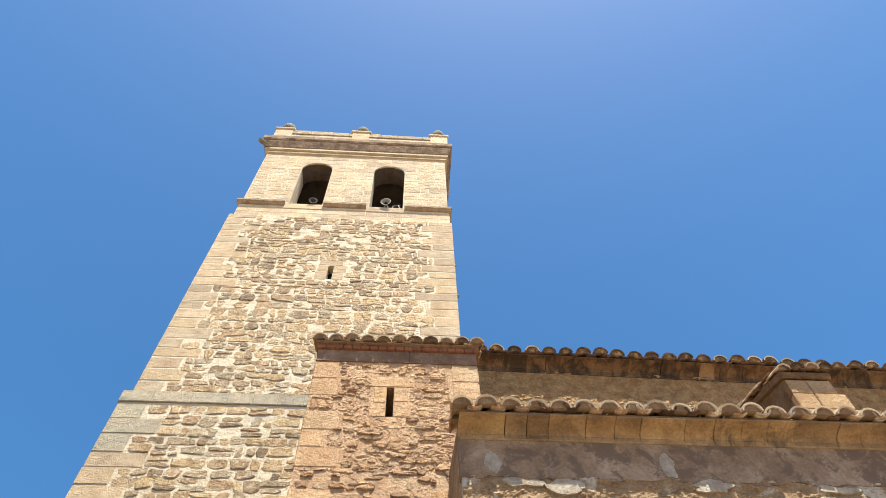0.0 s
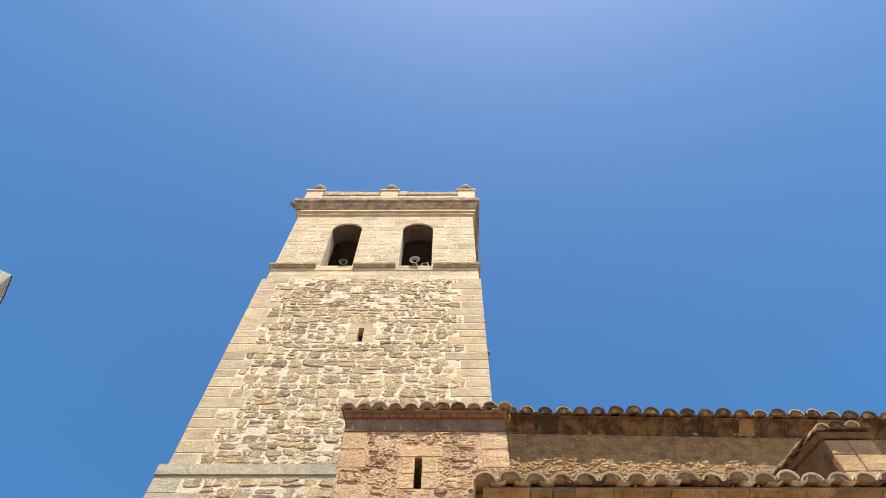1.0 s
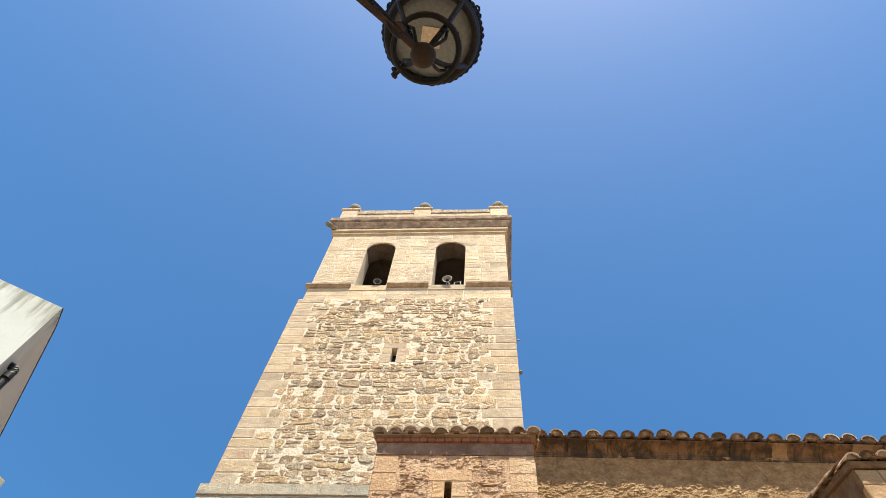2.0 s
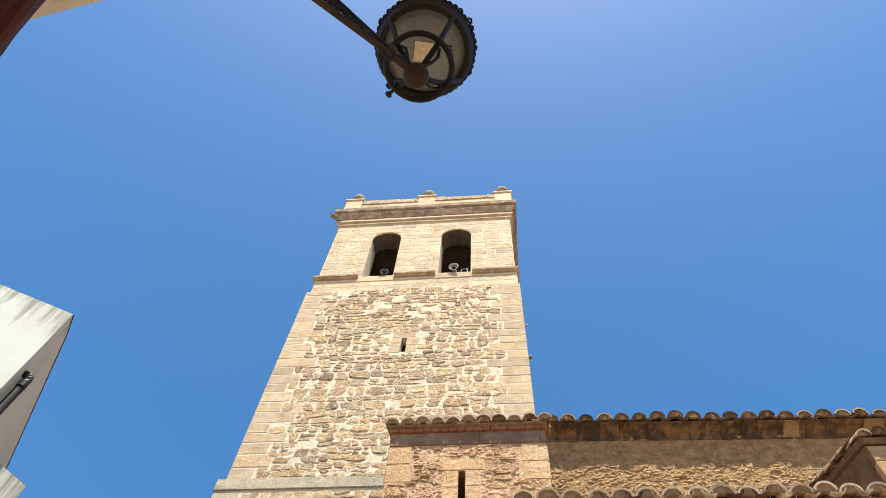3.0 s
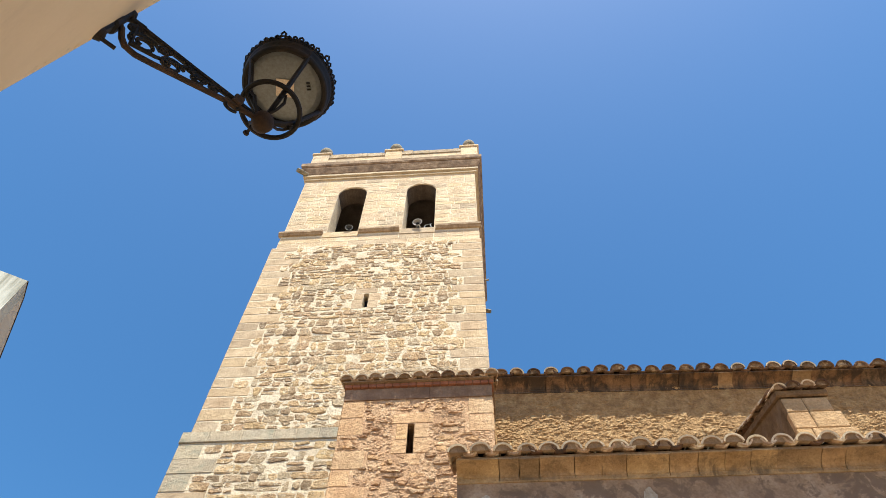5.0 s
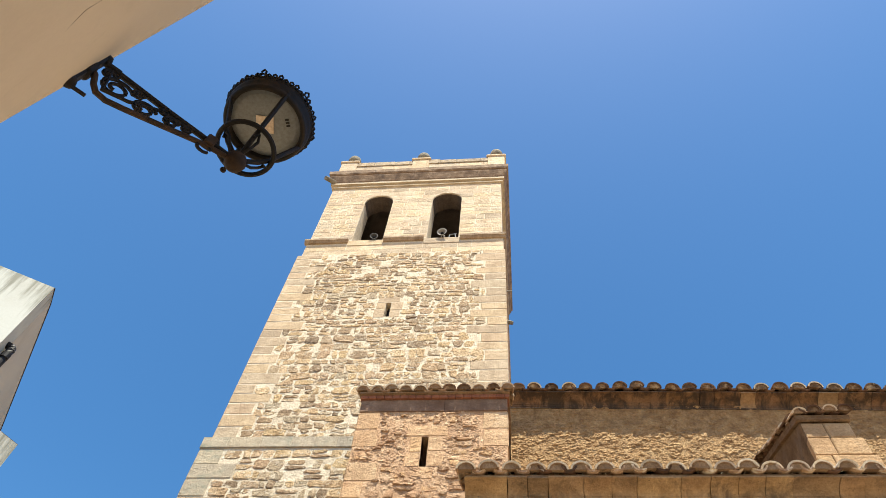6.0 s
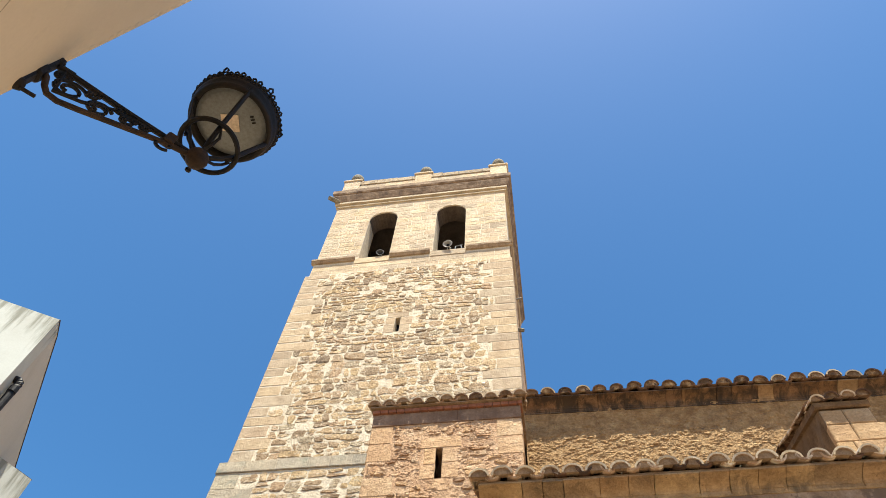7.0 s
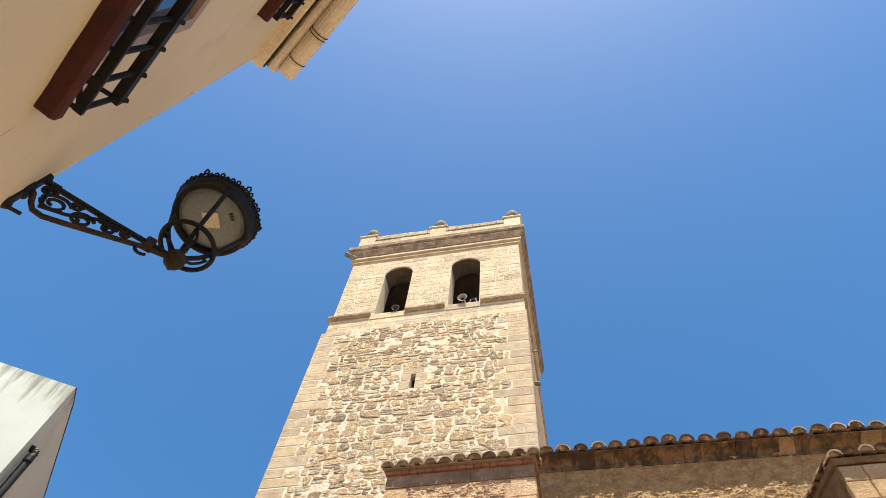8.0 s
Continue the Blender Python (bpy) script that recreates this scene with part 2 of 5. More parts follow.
def white_plaster():
    """White limewash with grey-green run-off streaks that hang from the parapet's top."""
    m = surface("white_limewash", (0.45, 0.455, 0.41), (0.50, 0.515, 0.475), (0.54, 0.555, 0.515), scale=0.8, fine=40, bump=0.0, grit=0.2)
    nt = m.node_tree
    bsdf = nt.nodes["Principled BSDF"]
    col = bsdf.inputs["Base Color"].links[0].from_socket
    tc = nt.nodes.new("ShaderNodeTexCoord")
    mp = nt.nodes.new("ShaderNodeMapping")
    mp.inputs["Scale"].default_value = (2.6, 2.6, 0.25)
    nt.links.new(tc.outputs["Object"], mp.inputs["Vector"])
    streak = noise_tex(nt, mp.outputs["Vector"], 1.6, 6, 0.65)
    sep = nt.nodes.new("ShaderNodeSeparateXYZ")
    nt.links.new(tc.outputs["Object"], sep.inputs["Vector"])
    drip = maths(nt, "ADD", maths(nt, "MULTIPLY", sep.outputs["Z"], 0.34), 0.86)   # object origin at the parapet's top
    mask = ramp(nt, maths(nt, "MULTIPLY", streak, drip), ((0.36, (0, 0, 0)), (0.47, (1, 1, 1))))
    col = mix(nt, "MIX", maths(nt, "MULTIPLY", mask, 0.85), col, (0.20, 0.20, 0.16))
    nt.links.new(col, bsdf.inputs["Base Color"])
    return m


M_WHITE = white_plaster()
M_WHITE_SIDE = surface("cream_limewash", (0.46, 0.425, 0.36), (0.52, 0.485, 0.42), (0.56, 0.525, 0.455), scale=0.8, fine=40, bump=0.0, grit=0.2)


def glass():
    m = bpy.data.materials.new("window_glass")
    m.use_nodes = True
    b = m.node_tree.nodes["Principled BSDF"]
    b.inputs["Base Color"].default_value = (0.02, 0.03, 0.035, 1)
    b.inputs["Roughness"].default_value = 0.04
    b.inputs["Specular IOR Level"].default_value = 0.9
    return m


M_GLASS = glass()


# ---- building helpers ----
def part(name, bm, mat, parent=None, label=""):
    me = bpy.data.meshes.new(name)
    bmesh.ops.recalc_face_normals(bm, faces=bm.faces)
    bm.to_mesh(me)
    bm.free()
    me.materials.append(mat)
    ob = new(name, me)
    if parent is not None:
        ob.parent = parent
    if label:
        ob["label"] = label
    return ob


def piece(name, me, parent, m):
    """One more object on a shared mesh, as a piece of parent."""
    ob = new(name, me)
    ob.parent = parent
    ob.matrix_basis = m
    return ob


def thing(name, m, label, category, group="", kind=""):
    ob = new(name)
    ob.matrix_basis = m
    ob.empty_display_size = 0.2
    return tagged(ob, label, category, group, kind)


def box(bm, x0, x1, y0, y1, z0, z1, bevel=0.0):
    r = bmesh.ops.create_cube(bm, size=1.0)
    for v in r["verts"]:
        v.co = Vector(((x0 + x1) / 2 + v.co.x * (x1 - x0), (y0 + y1) / 2 + v.co.y * (y1 - y0), (z0 + z1) / 2 + v.co.z * (z1 - z0)))
    if bevel:
        es = {e for v in r["verts"] for e in v.link_edges}
        bmesh.ops.bevel(bm, geom=list(es), offset=bevel, segments=1, affect="EDGES")


def prism(bm, pts, y0, y1):
    """An outline in x and z, pulled from y0 to y1."""
    a = [bm.verts.new((x, y0, z)) for x, z in pts]
    b = [bm.verts.new((x, y1, z)) for x, z in pts]
    bm.faces.new(a)
    bm.faces.new(list(reversed(b)))
    for i in range(len(pts)):
        j = (i + 1) % len(pts)
        bm.faces.new((a[j], a[i], b[i], b[j]))


def holed_wall(bm, x0, x1, z0, z1, holes, y0, y1):
    """A wall in x and z with oblong holes (x0, x1, z0, z1), welded into one piece."""
    xs = sorted({x0, x1, *[h[0] for h in holes], *[h[1] for h in holes]})
    zs = sorted({z0, z1, *[h[2] for h in holes], *[h[3] for h in holes]})
    solid = lambda i, j: 0 <= i < len(xs) - 1 and 0 <= j < len(zs) - 1 and not any(
        h[0] <= (xs[i] + xs[i + 1]) / 2 <= h[1] and h[2] <= (zs[j] + zs[j + 1]) / 2 <= h[3] for h in holes)
    made = {}

    def v(i, y, j):
        key = (i, y, j)
        if key not in made:
            made[key] = bm.verts.new((xs[i], y, zs[j]))
        return made[key]
    for i in range(len(xs) - 1):
        for j in range(len(zs) - 1):
            if not solid(i, j):
                continue
            bm.faces.new((v(i, y0, j), v(i + 1, y0, j), v(i + 1, y0, j + 1), v(i, y0, j + 1)))
            bm.faces.new((v(i, y1, j + 1), v(i + 1, y1, j + 1), v(i + 1, y1, j), v(i, y1, j)))
            for (a, b, c, d) in ((i - 1, j, (i, j), (i, j + 1)), (i + 1, j, (i + 1, j + 1), (i + 1, j)), (i, j - 1, (i + 1, j), (i, j)), (i, j + 1, (i, j + 1), (i + 1, j + 1))):
                if not solid(a, b):
                    bm.faces.new((v(c[0], y0, c[1]), v(d[0], y0, d[1]), v(d[0], y1, d[1]), v(c[0], y1, c[1])))


def moulding(bm, x0, x1, y0, y1, profile, close=True):
    """A profile of (outward, z) run round the rectangle, mitred at the corners."""
    rings = []
    for o, z in profile:
        rings.append([bm.verts.new(c) for c in ((x0 - o, y0 - o, z), (x1 + o, y0 - o, z), (x1 + o, y1 + o, z), (x0 - o, y1 + o, z))])
    for a, b in zip(rings, rings[1:]):
        for i in range(4):
            j = (i + 1) % 4
            bm.faces.new((a[i], a[j], b[j], b[i]))
    if close:
        bm.faces.new(list(reversed(rings[0])))
        bm.faces.new(rings[-1])


def run(bm, x0, x1, profile):
    """A profile of (y, z) pulled along x."""
    a = [bm.verts.new((x0, y, z)) for y, z in profile]
    b = [bm.verts.new((x1, y, z)) for y, z in profile]
    bm.faces.new(a)
    bm.faces.new(list(reversed(b)))
    for i in range(len(profile)):
        j = (i + 1) % len(profile)
        bm.faces.new((a[j], a[i], b[i], b[j]))


def ragged_run(bm, x0, x1, profile, amp, seed, step=0.04):
    """A hand-run plaster profile of (y, z) along x that wavers; its rows at the wall, first and last, waver most."""
    n = int((x1 - x0) / step)
    rows = []
    for i in range(n + 1):
        x = x0 + (x1 - x0) * i / n
        row = []
        for j, (y, z) in enumerate(profile):
            k = amp * (1.6 if j in (1, len(profile) - 2) else 1.0)
            row.append(bm.verts.new((x, y + 0.7 * k * mnoise.fractal((x * 7, j * 0.7, seed), 0.8, 2.2, 3), z + k * mnoise.fractal((x * 9, j * 0.6, seed + 7), 0.8, 2.2, 3))))
        rows.append(row)
    for a, b in zip(rows, rows[1:]):
        for j in range(len(profile)):
            m = (j + 1) % len(profile)
            bm.faces.new((a[m], a[j], b[j], b[m]))
    bm.faces.new(rows[0])
    bm.faces.new(list(reversed(rows[-1])))


def tube(bm, pts, r, seg=8, closed=False):
    """A round bar along points; r may be a list."""
    pts = [Vector(p) for p in pts]
    n = len(pts)
    rings = []
    for i, p in enumerate(pts):
        if closed:
            t = pts[(i + 1) % n] - pts[i - 1]
        else:
            t = pts[min(i + 1, n - 1)] - pts[max(i - 1, 0)]
        q = t.to_track_quat("Z", "Y")
        rr = r[i] if isinstance(r, (list, tuple)) else r
        rings.append([bm.verts.new(p + q @ Vector((rr * math.cos(2 * math.pi * k / seg), rr * math.sin(2 * math.pi * k / seg), 0))) for k in range(seg)])
    pairs = list(zip(rings, rings[1:])) + ([(rings[-1], rings[0])] if closed else [])
    for a, b in pairs:
        off = 0
        if closed and b is rings[0]:
            off = min(range(seg), key=lambda k: (a[0].co - b[k].co).length)
        for k in range(seg):
            bm.faces.new((a[k], a[(k + 1) % seg], b[(k + 1 + off) % seg], b[(k + off) % seg]))
    if not closed:
        bm.faces.new(list(reversed(rings[0])))
        bm.faces.new(rings[-1])


def lathe(bm, profile, seg=24, m=Matrix()):
    """(radius, height) turned about z; open at the ends unless the radius is 0."""
    rings = []
    for r, z in profile:
        if r < 1e-5:
            rings.append([bm.verts.new(m @ Vector((0, 0, z)))])
        else:
            rings.append([bm.verts.new(m @ Vector((r * math.cos(2 * math.pi * k / seg), r * math.sin(2 * math.pi * k / seg), z))) for k in range(seg)])
    for a, b in zip(rings, rings[1:]):
        for k in range(seg):
            j = (k + 1) % seg
            if len(a) == 1:
                bm.faces.new((a[0], b[k], b[j]))
            elif len(b) == 1:
                bm.faces.new((a[k], a[j], b[0]))
            else:
                bm.faces.new((a[k], a[j], b[j], b[k]))


def weather(bm, amp, seed=0.0, cuts=70):
    """Cuts the long edges of a moulding and wears them uneven."""
    bmesh.ops.subdivide_edges(bm, edges=[e for e in bm.edges if e.calc_length() > 1.0], cuts=cuts, use_grid_fill=True)
    for v in bm.verts:
        x, y, z = v.co
        v.co.y += amp * mnoise.fractal((x * 2.6, y * 2.6, z * 9 + seed), 0.7, 2.2, 4)
        v.co.z += 0.9 * amp * mnoise.fractal((x * 3.1 + 20, y * 3.1, z * 9 + seed), 0.7, 2.2, 4)


def smooth(ob):
    for p in ob.data.polygons:
        p.use_smooth = True
    return ob


def lean(ob, m):
    """Shear a part and its pieces: own meshes bodily, tiles on shared meshes by their place."""
    for o in (ob, *ob.children):
        if o.data.users > 1:
            o.location = m @ o.location
        else:
            o.data.transform(m)


rnd = random.Random(7)


# ---- rubble stones ----
def coursed(x0, x1, z0, z1, hmin, hmax, wmin, wmax, gap, keep_out=(), left=None, right=None, drop=0.04, jag=0.02):
    """Outlines of roughly squared stones in wavering courses, some of them split or left out."""
    out = []
    z = z0
    while z < z1 - hmin * 0.5:
        h = rnd.uniform(hmin, hmax)
        if z1 - z - h < hmin * 0.6:
            h = z1 - z
        lo, hi = (left(z + h / 2) if left else x0), (right(z + h / 2) if right else x1)
        x = lo + rnd.uniform(-0.1, 0.02)
        while x < hi - 0.05:
            w = min(rnd.uniform(wmin, wmax) * rnd.choice((0.6, 0.8, 1, 1, 1.25)), hi - x)
            rows = [(0.0, 1.0)]
            if h > hmin * 1.25 and rnd.random() < 0.3:
                k = rnd.uniform(0.38, 0.62)
                rows = [(0.0, k), (k, 1.0)]
            for a, b in rows:
                xa, xb = max(x, lo) + gap * rnd.uniform(0.2, 0.8), x + w - gap * rnd.uniform(0.2, 0.8)
                if len(rows) == 2 and rnd.random() < 0.4:
                    xb -= (xb - xa) * rnd.uniform(0.1, 0.4)
                wave = 0.05 * mnoise.noise((x * 0.9, 1.7, z * 0.9)) + rnd.uniform(-0.012, 0.012)
                za, zb = z + h * a + gap * rnd.uniform(0.2, 0.8) + wave, z + h * b - gap * rnd.uniform(0.2, 0.8) + wave
                za, zb = max(za, z0 + 0.005), min(zb, z1 - 0.005)
                if xb - xa < 0.07 or zb - za < 0.04 or rnd.random() < drop:
                    continue
                if any(xa < d[1] and xb > d[0] and za < d[3] and zb > d[2] for d in keep_out):
                    continue
                j = min(jag * 1.6, (zb - za) * 0.2)
                c = [(q + rnd.uniform(-j, j) * 1.4, r + rnd.uniform(-j, j)) for q, r in ((xa, za), (xb, za), (xb, zb), (xa, zb))]
                ring = []
                for k in range(4):
                    u, v = c[k], c[(k + 1) % 4]
                    e = min(j * 1.1, 0.018)
                    for f in (rnd.uniform(0.08, 0.24), rnd.uniform(0.38, 0.62), rnd.uniform(0.76, 0.92)):
                        ring.append((u[0] + (v[0] - u[0]) * f + rnd.uniform(-e, e), u[1] + (v[1] - u[1]) * f + rnd.uniform(-e, e)))
                out.append(ring)
            x += w
        z += h
    return out


def outline_stone(bm, ring, y, proud):
    """One stone from its outline: rounded shoulders that die into the joints, an uneven and tilted face proud of the plane y."""
    k = len(ring)
    cx, cz = sum(q[0] for q in ring) / k, sum(q[1] for q in ring) / k
    p = proud * rnd.uniform(0.3, 1.5)
    tx, tz = rnd.uniform(-0.03, 0.03), rnd.uniform(-0.03, 0.05)
    back = [bm.verts.new((x, y + 0.012, z)) for x, z in ring]
    side = [bm.verts.new((cx + (x - cx) * 0.97, min(y - 0.001, y - p * rnd.uniform(0.3, 0.7)), cz + (z - cz) * 0.96)) for x, z in ring]
    front = [bm.verts.new((cx + (x - cx) * rnd.uniform(0.74, 0.86), min(y - 0.002, y - p * rnd.uniform(0.75, 1.25) + tx * (x - cx) + tz * (z - cz)), cz + (z - cz) * rnd.uniform(0.7, 0.84))) for x, z in ring]
    mid = bm.verts.new((cx, min(y - 0.003, y - p * rnd.uniform(0.8, 1.3)), cz))
    for i in range(k):
        j = (i + 1) % k
        bm.faces.new((back[i], back[j], side[j], side[i]))
        bm.faces.new((side[i], side[j], front[j], front[i]))
        bm.faces.new((front[i], front[j], mid))


def relief(name, mat, parent, x0, x1, z0, z1, y, step, cell, deep, fine, holes=(), flat=None, seed=0.0):
    """A rough masonry skin over a wall's face: broken stones and joints as real relief of about deep metres."""
    nx, nz = int((x1 - x0) / step) + 1, int((z1 - z0) / step) + 1
    verts, faces = [], []
    for j in range(nz + 1):
        for i in range(nx + 1):
            x, z = x0 + (x1 - x0) * i / nx, z0 + (z1 - z0) * j / nz
            wx = x + 0.05 * mnoise.noise((x * 6, seed, z * 6))
            wz = z + 0.035 * mnoise.noise((x * 6, seed + 9, z * 6))
            d, pts = mnoise.voronoi((wx / cell[0], seed, wz / cell[1]))
            lump = mnoise.noise(pts[0] * 5.37)
            edge = min((d[1] - d[0]) * 3.0, 1.0)
            h = deep * (0.75 * lump + 0.35 * edge + 0.1) + fine * mnoise.fractal((x * 14, seed + 4, z * 22), 0.7, 2.1, 4)
            k = flat(x, z) if flat else 1.0
            verts.append((x, y + 0.006 - max(h * k, -0.004) if k > 0 else y + 0.006, z))
    w = nx + 1
    for j in range(nz):
        for i in range(nx):
            x, z = x0 + (x1 - x0) * (i + 0.5) / nx, z0 + (z1 - z0) * (j + 0.5) / nz
            if not any(a - step < x < b + step and c - step < z < d + step for a, b, c, d in holes):
                faces.append((j * w + i, j * w + i + 1, (j + 1) * w + i + 1, (j + 1) * w + i))
    me = bpy.data.meshes.new(name)
    me.from_pydata(verts, [], faces)
    me.materials.append(mat)
    ob = new(name, me)
    ob.parent = parent
    return tagged(ob, kind="stuff")


def lay_stones(rings, mat, parent, y, proud, name="stone"):
    for ring in rings:
        bm = bmesh.new()
        outline_stone(bm, ring, y, proud)
        part(name, bm, mat, parent)


def join_stones(rings, mat, parent, y, proud, name):
    bm = bmesh.new()
    for ring in rings:
        outline_stone(bm, ring, y, proud)
    return tagged(part(name, bm, mat, parent), kind="stuff")


# ---- ground ----
GZ = 0.28
bm = bmesh.new()
box(bm, -400, 400, -400, 400, GZ - 0.5, GZ)
tagged(part("ground", bm, M_GROUND), "pale stone paving of a church square", "ground", kind="structure")

# ---- church tower ----
TX0, TX1, TD = -7.12, -0.08, 7.0
tower = thing("church_tower", pose(0, 0, 0), "tall sunlit rubble-stone church bell tower with dressed quoins", "church tower")
LEDGE = 12.82
bm = bmesh.new()
box(bm, TX0 - 0.10, TX1 + 0.10, -0.10, TD + 0.1, GZ, LEDGE - 0.02)
lower = part("lower_stage", bm, M_MORTAR, tower, "rubble base stage in pale lime mortar")
bm = bmesh.new()
moulding(bm, TX0, TX1, 0, TD, [(0.0, LEDGE - 0.34), (0.125, LEDGE - 0.34), (0.125, LEDGE - 0.02), (0.02, LEDGE + 0.05), (0.0, LEDGE + 0.05)])
ledge = part("ledge", bm, M_PLINTH, tower, "greyish weathered ledge course")
x = TX0 - 0.13
while x < -2.7:
    l = rnd.uniform(0.5, 0.95)
    bm = bmesh.new()
    box(bm, x + 0.005, x + l - 0.005, -0.134 - rnd.uniform(0, 0.008), -0.05, LEDGE - 0.335, LEDGE - 0.03, 0.012)
    part("ledge_block", bm, M_PLINTH, ledge)
    x += l
SET = 21.1
bm = bmesh.new()
holed_wall(bm, TX0, TX1, LEDGE - 0.02, SET, [(-3.66, -3.50, 17.53, 18.22)], 0, TD)
shaft = part("shaft", bm, M_MORTAR, tower, "rubble shaft in pale lime mortar")
FX0, FX1 = TX0 + 0.09, TX1 - 0.04
bm = bmesh.new()
box(bm, FX0, FX1, 0.08, TD - 0.08, SET - 0.01, 22.0)
frieze = part("frieze", bm, M_MORTAR, tower)
for row in range(2):
    x = FX0
    while x < FX1 - 0.02:
        l = min(rnd.uniform(0.45, 0.95), FX1 - x)
        if FX1 - x - l < 0.25:
            l = FX1 - x
        bm = bmesh.new()
        box(bm, x + 0.008, x + l - 0.008, 0.075, 0.2, SET + 0.005 + row * 0.38, SET + 0.37 + row * 0.38, 0.006)
        part("ashlar_block", bm, M_ASHLAR, frieze)
        x += l

# quoins of the shaft: alternately long and short, both front corners
quoin_len = {}
z, i = LEDGE + 0.05, 0
while z < SET - 0.1:
    h = min(rnd.uniform(0.33, 0.44), SET - z)
    if SET - (z + h) < 0.15:
        h = SET - z
    for side in (0, 1):
        w = (0.95 if (i + side) % 2 else 0.62) * rnd.uniform(0.82, 1.2)
        quoin_len[(side, i)] = (z, z + h, w)
        bm = bmesh.new()
        d = 0.62 if (i + side) % 2 else 0.95
        if side == 0:
            box(bm, TX0 - 0.012, TX0 + w, -0.003 - rnd.uniform(0, 0.007), d, z + rnd.uniform(0.008, 0.02), z + h - rnd.uniform(0.008, 0.02), rnd.uniform(0.008, 0.02))
        else:
            box(bm, TX1 - w, TX1 + 0.012, -0.003 - rnd.uniform(0, 0.007), d, z + rnd.uniform(0.008, 0.02), z + h - rnd.uniform(0.008, 0.02), rnd.uniform(0.008, 0.02))
        part("quoin", bm, M_QUOIN, shaft)
    z += h
    i += 1


def quoin_edge(side, table, x_edge):
    def f(z):
        for (s, k), (a, b, w) in table.items():
            if s == side and a <= z < b:
                return x_edge + (w + 0.03 if side == 0 else -w - 0.03)
        return x_edge + (0.8 if side == 0 else -0.8)
    return f


# lower stage quoins
low_q = {}
z, i = 6.0, 0
while z < LEDGE - 0.4:
    h = min(rnd.uniform(0.36, 0.5), LEDGE - 0.36 - z)
    if LEDGE - 0.36 - (z + h) < 0.15:
        h = LEDGE - 0.36 - z
    w = (1.0 if i % 2 else 0.66) * rnd.uniform(0.85, 1.15)
    low_q[(0, i)] = (z, z + h, w)
    bm = bmesh.new()
    box(bm, TX0 - 0.112, TX0 - 0.1 + w, -0.105 - rnd.uniform(0, 0.01), 0.9, z + rnd.uniform(0.004, 0.012), z + h - rnd.uniform(0.004, 0.012), rnd.uniform(0.008, 0.02))
    part("quoin", bm, M_PLINTH if z > 11 else M_QUOIN, lower)
    z += h
    i += 1

# slit window of the shaft: dressed frame, black panel standing for the recess's shade
bm = bmesh.new()
box(bm, -3.658, -3.502, 0.27, 0.3, 17.532, 18.218)
part("slit_recess", bm, M_BLACK, shaft, "black slit panel standing for the unlit depth")
for a, b, c, d in ((-3.98, -3.66, 17.5, 17.9), (-3.94, -3.665, 17.915, 18.23), (-3.495, -3.2, 17.5, 17.84), (-3.495, -3.14, 17.855, 18.23), (-3.92, -3.26, 18.245, 18.5)):
    bm = bmesh.new()
    box(bm, a, b, -0.006, 0.05, c, d, 0.01)
    part("slit_stone", bm, M_QUOIN, shaft)

QL, QR = quoin_edge(0, quoin_len, TX0), quoin_edge(1, quoin_len, TX1)
SLIT = [(-3.95, -3.18, 17.52, 18.47)]
TOWER_NEAR = coursed(TX0, TX1, LEDGE + 0.07, 17.2, 0.19, 0.36, 0.22, 0.5, 0.034, (), QL, QR, drop=0.01, jag=0.028)
TOWER_FAR = coursed(TX0, TX1, 17.2, 19.3, 0.17, 0.33, 0.2, 0.48, 0.03, SLIT, QL, QR, drop=0.01, jag=0.028)
TOWER_FAR += coursed(TX0, TX1, 19.3, SET - 0.02, 0.11, 0.25, 0.16, 0.42, 0.024, (), QL, QR, drop=0.2, jag=0.03)
TOWER_CHIPS = coursed(TX0, TX1, LEDGE + 0.07, SET - 0.02, 0.06, 0.12, 0.07, 0.2, 0.03, SLIT, QL, QR, drop=0.72)
low_spots = coursed(TX0, -2.6, 8.2, LEDGE - 0.38, 0.19, 0.36, 0.22, 0.5, 0.034, (), quoin_edge(0, low_q, TX0 - 0.1))

# ---- belfry ----
BX0, BX1, BY = TX0 + 0.12, TX1 - 0.08, 0.11
BTOP, SILL, SPR = 26.55, 22.12, 25.12
ARCH = ((-5.47, -4.36), (-2.81, -1.68))


def arch_pts(a, b, n=14):
    c, r = (a + b) / 2, (b - a) / 2
    return [(c - r * math.cos(math.pi * k / n), SPR + r * math.sin(math.pi * k / n) * 1.0) for k in range(n + 1)]


bm = bmesh.new()
edges = [BX0, *ARCH[0], *ARCH[1], BX1]
for a, b in ((edges[0], edges[1]), (edges[2], edges[3]), (edges[4], edges[5])):
    prism(bm, [(a, 22.0), (b, 22.0), (b, SPR), (a, SPR)], BY, BY + 0.72)
prism(bm, [(BX0, SPR)] + arch_pts(*ARCH[0]) + arch_pts(*ARCH[1]) + [(BX1, SPR), (BX1, BTOP), (BX0, BTOP)], BY, BY + 0.72)
bmesh.ops.remove_doubles(bm, verts=bm.verts, dist=0.0005)
belfry = part("belfry_front", bm, M_JOINT, tower, "dressed stone belfry wall with two arched openings")
# unseen windowless back and dark lining, added so the inside stays dark
for nm, c in (("belfry_side", (BX0, BX0 + 0.9, BY + 0.722, TD - 0.2)), ("belfry_side", (BX1 - 0.9, BX1, BY + 0.722, TD - 0.2)),
              ("belfry_back", (BX0 + 0.902, BX1 - 0.902, TD - 1.1, TD - 0.2))):
    bm = bmesh.new()
    box(bm, *c, 22.0, BTOP)
    part(nm, bm, M_ASHLAR, tower)
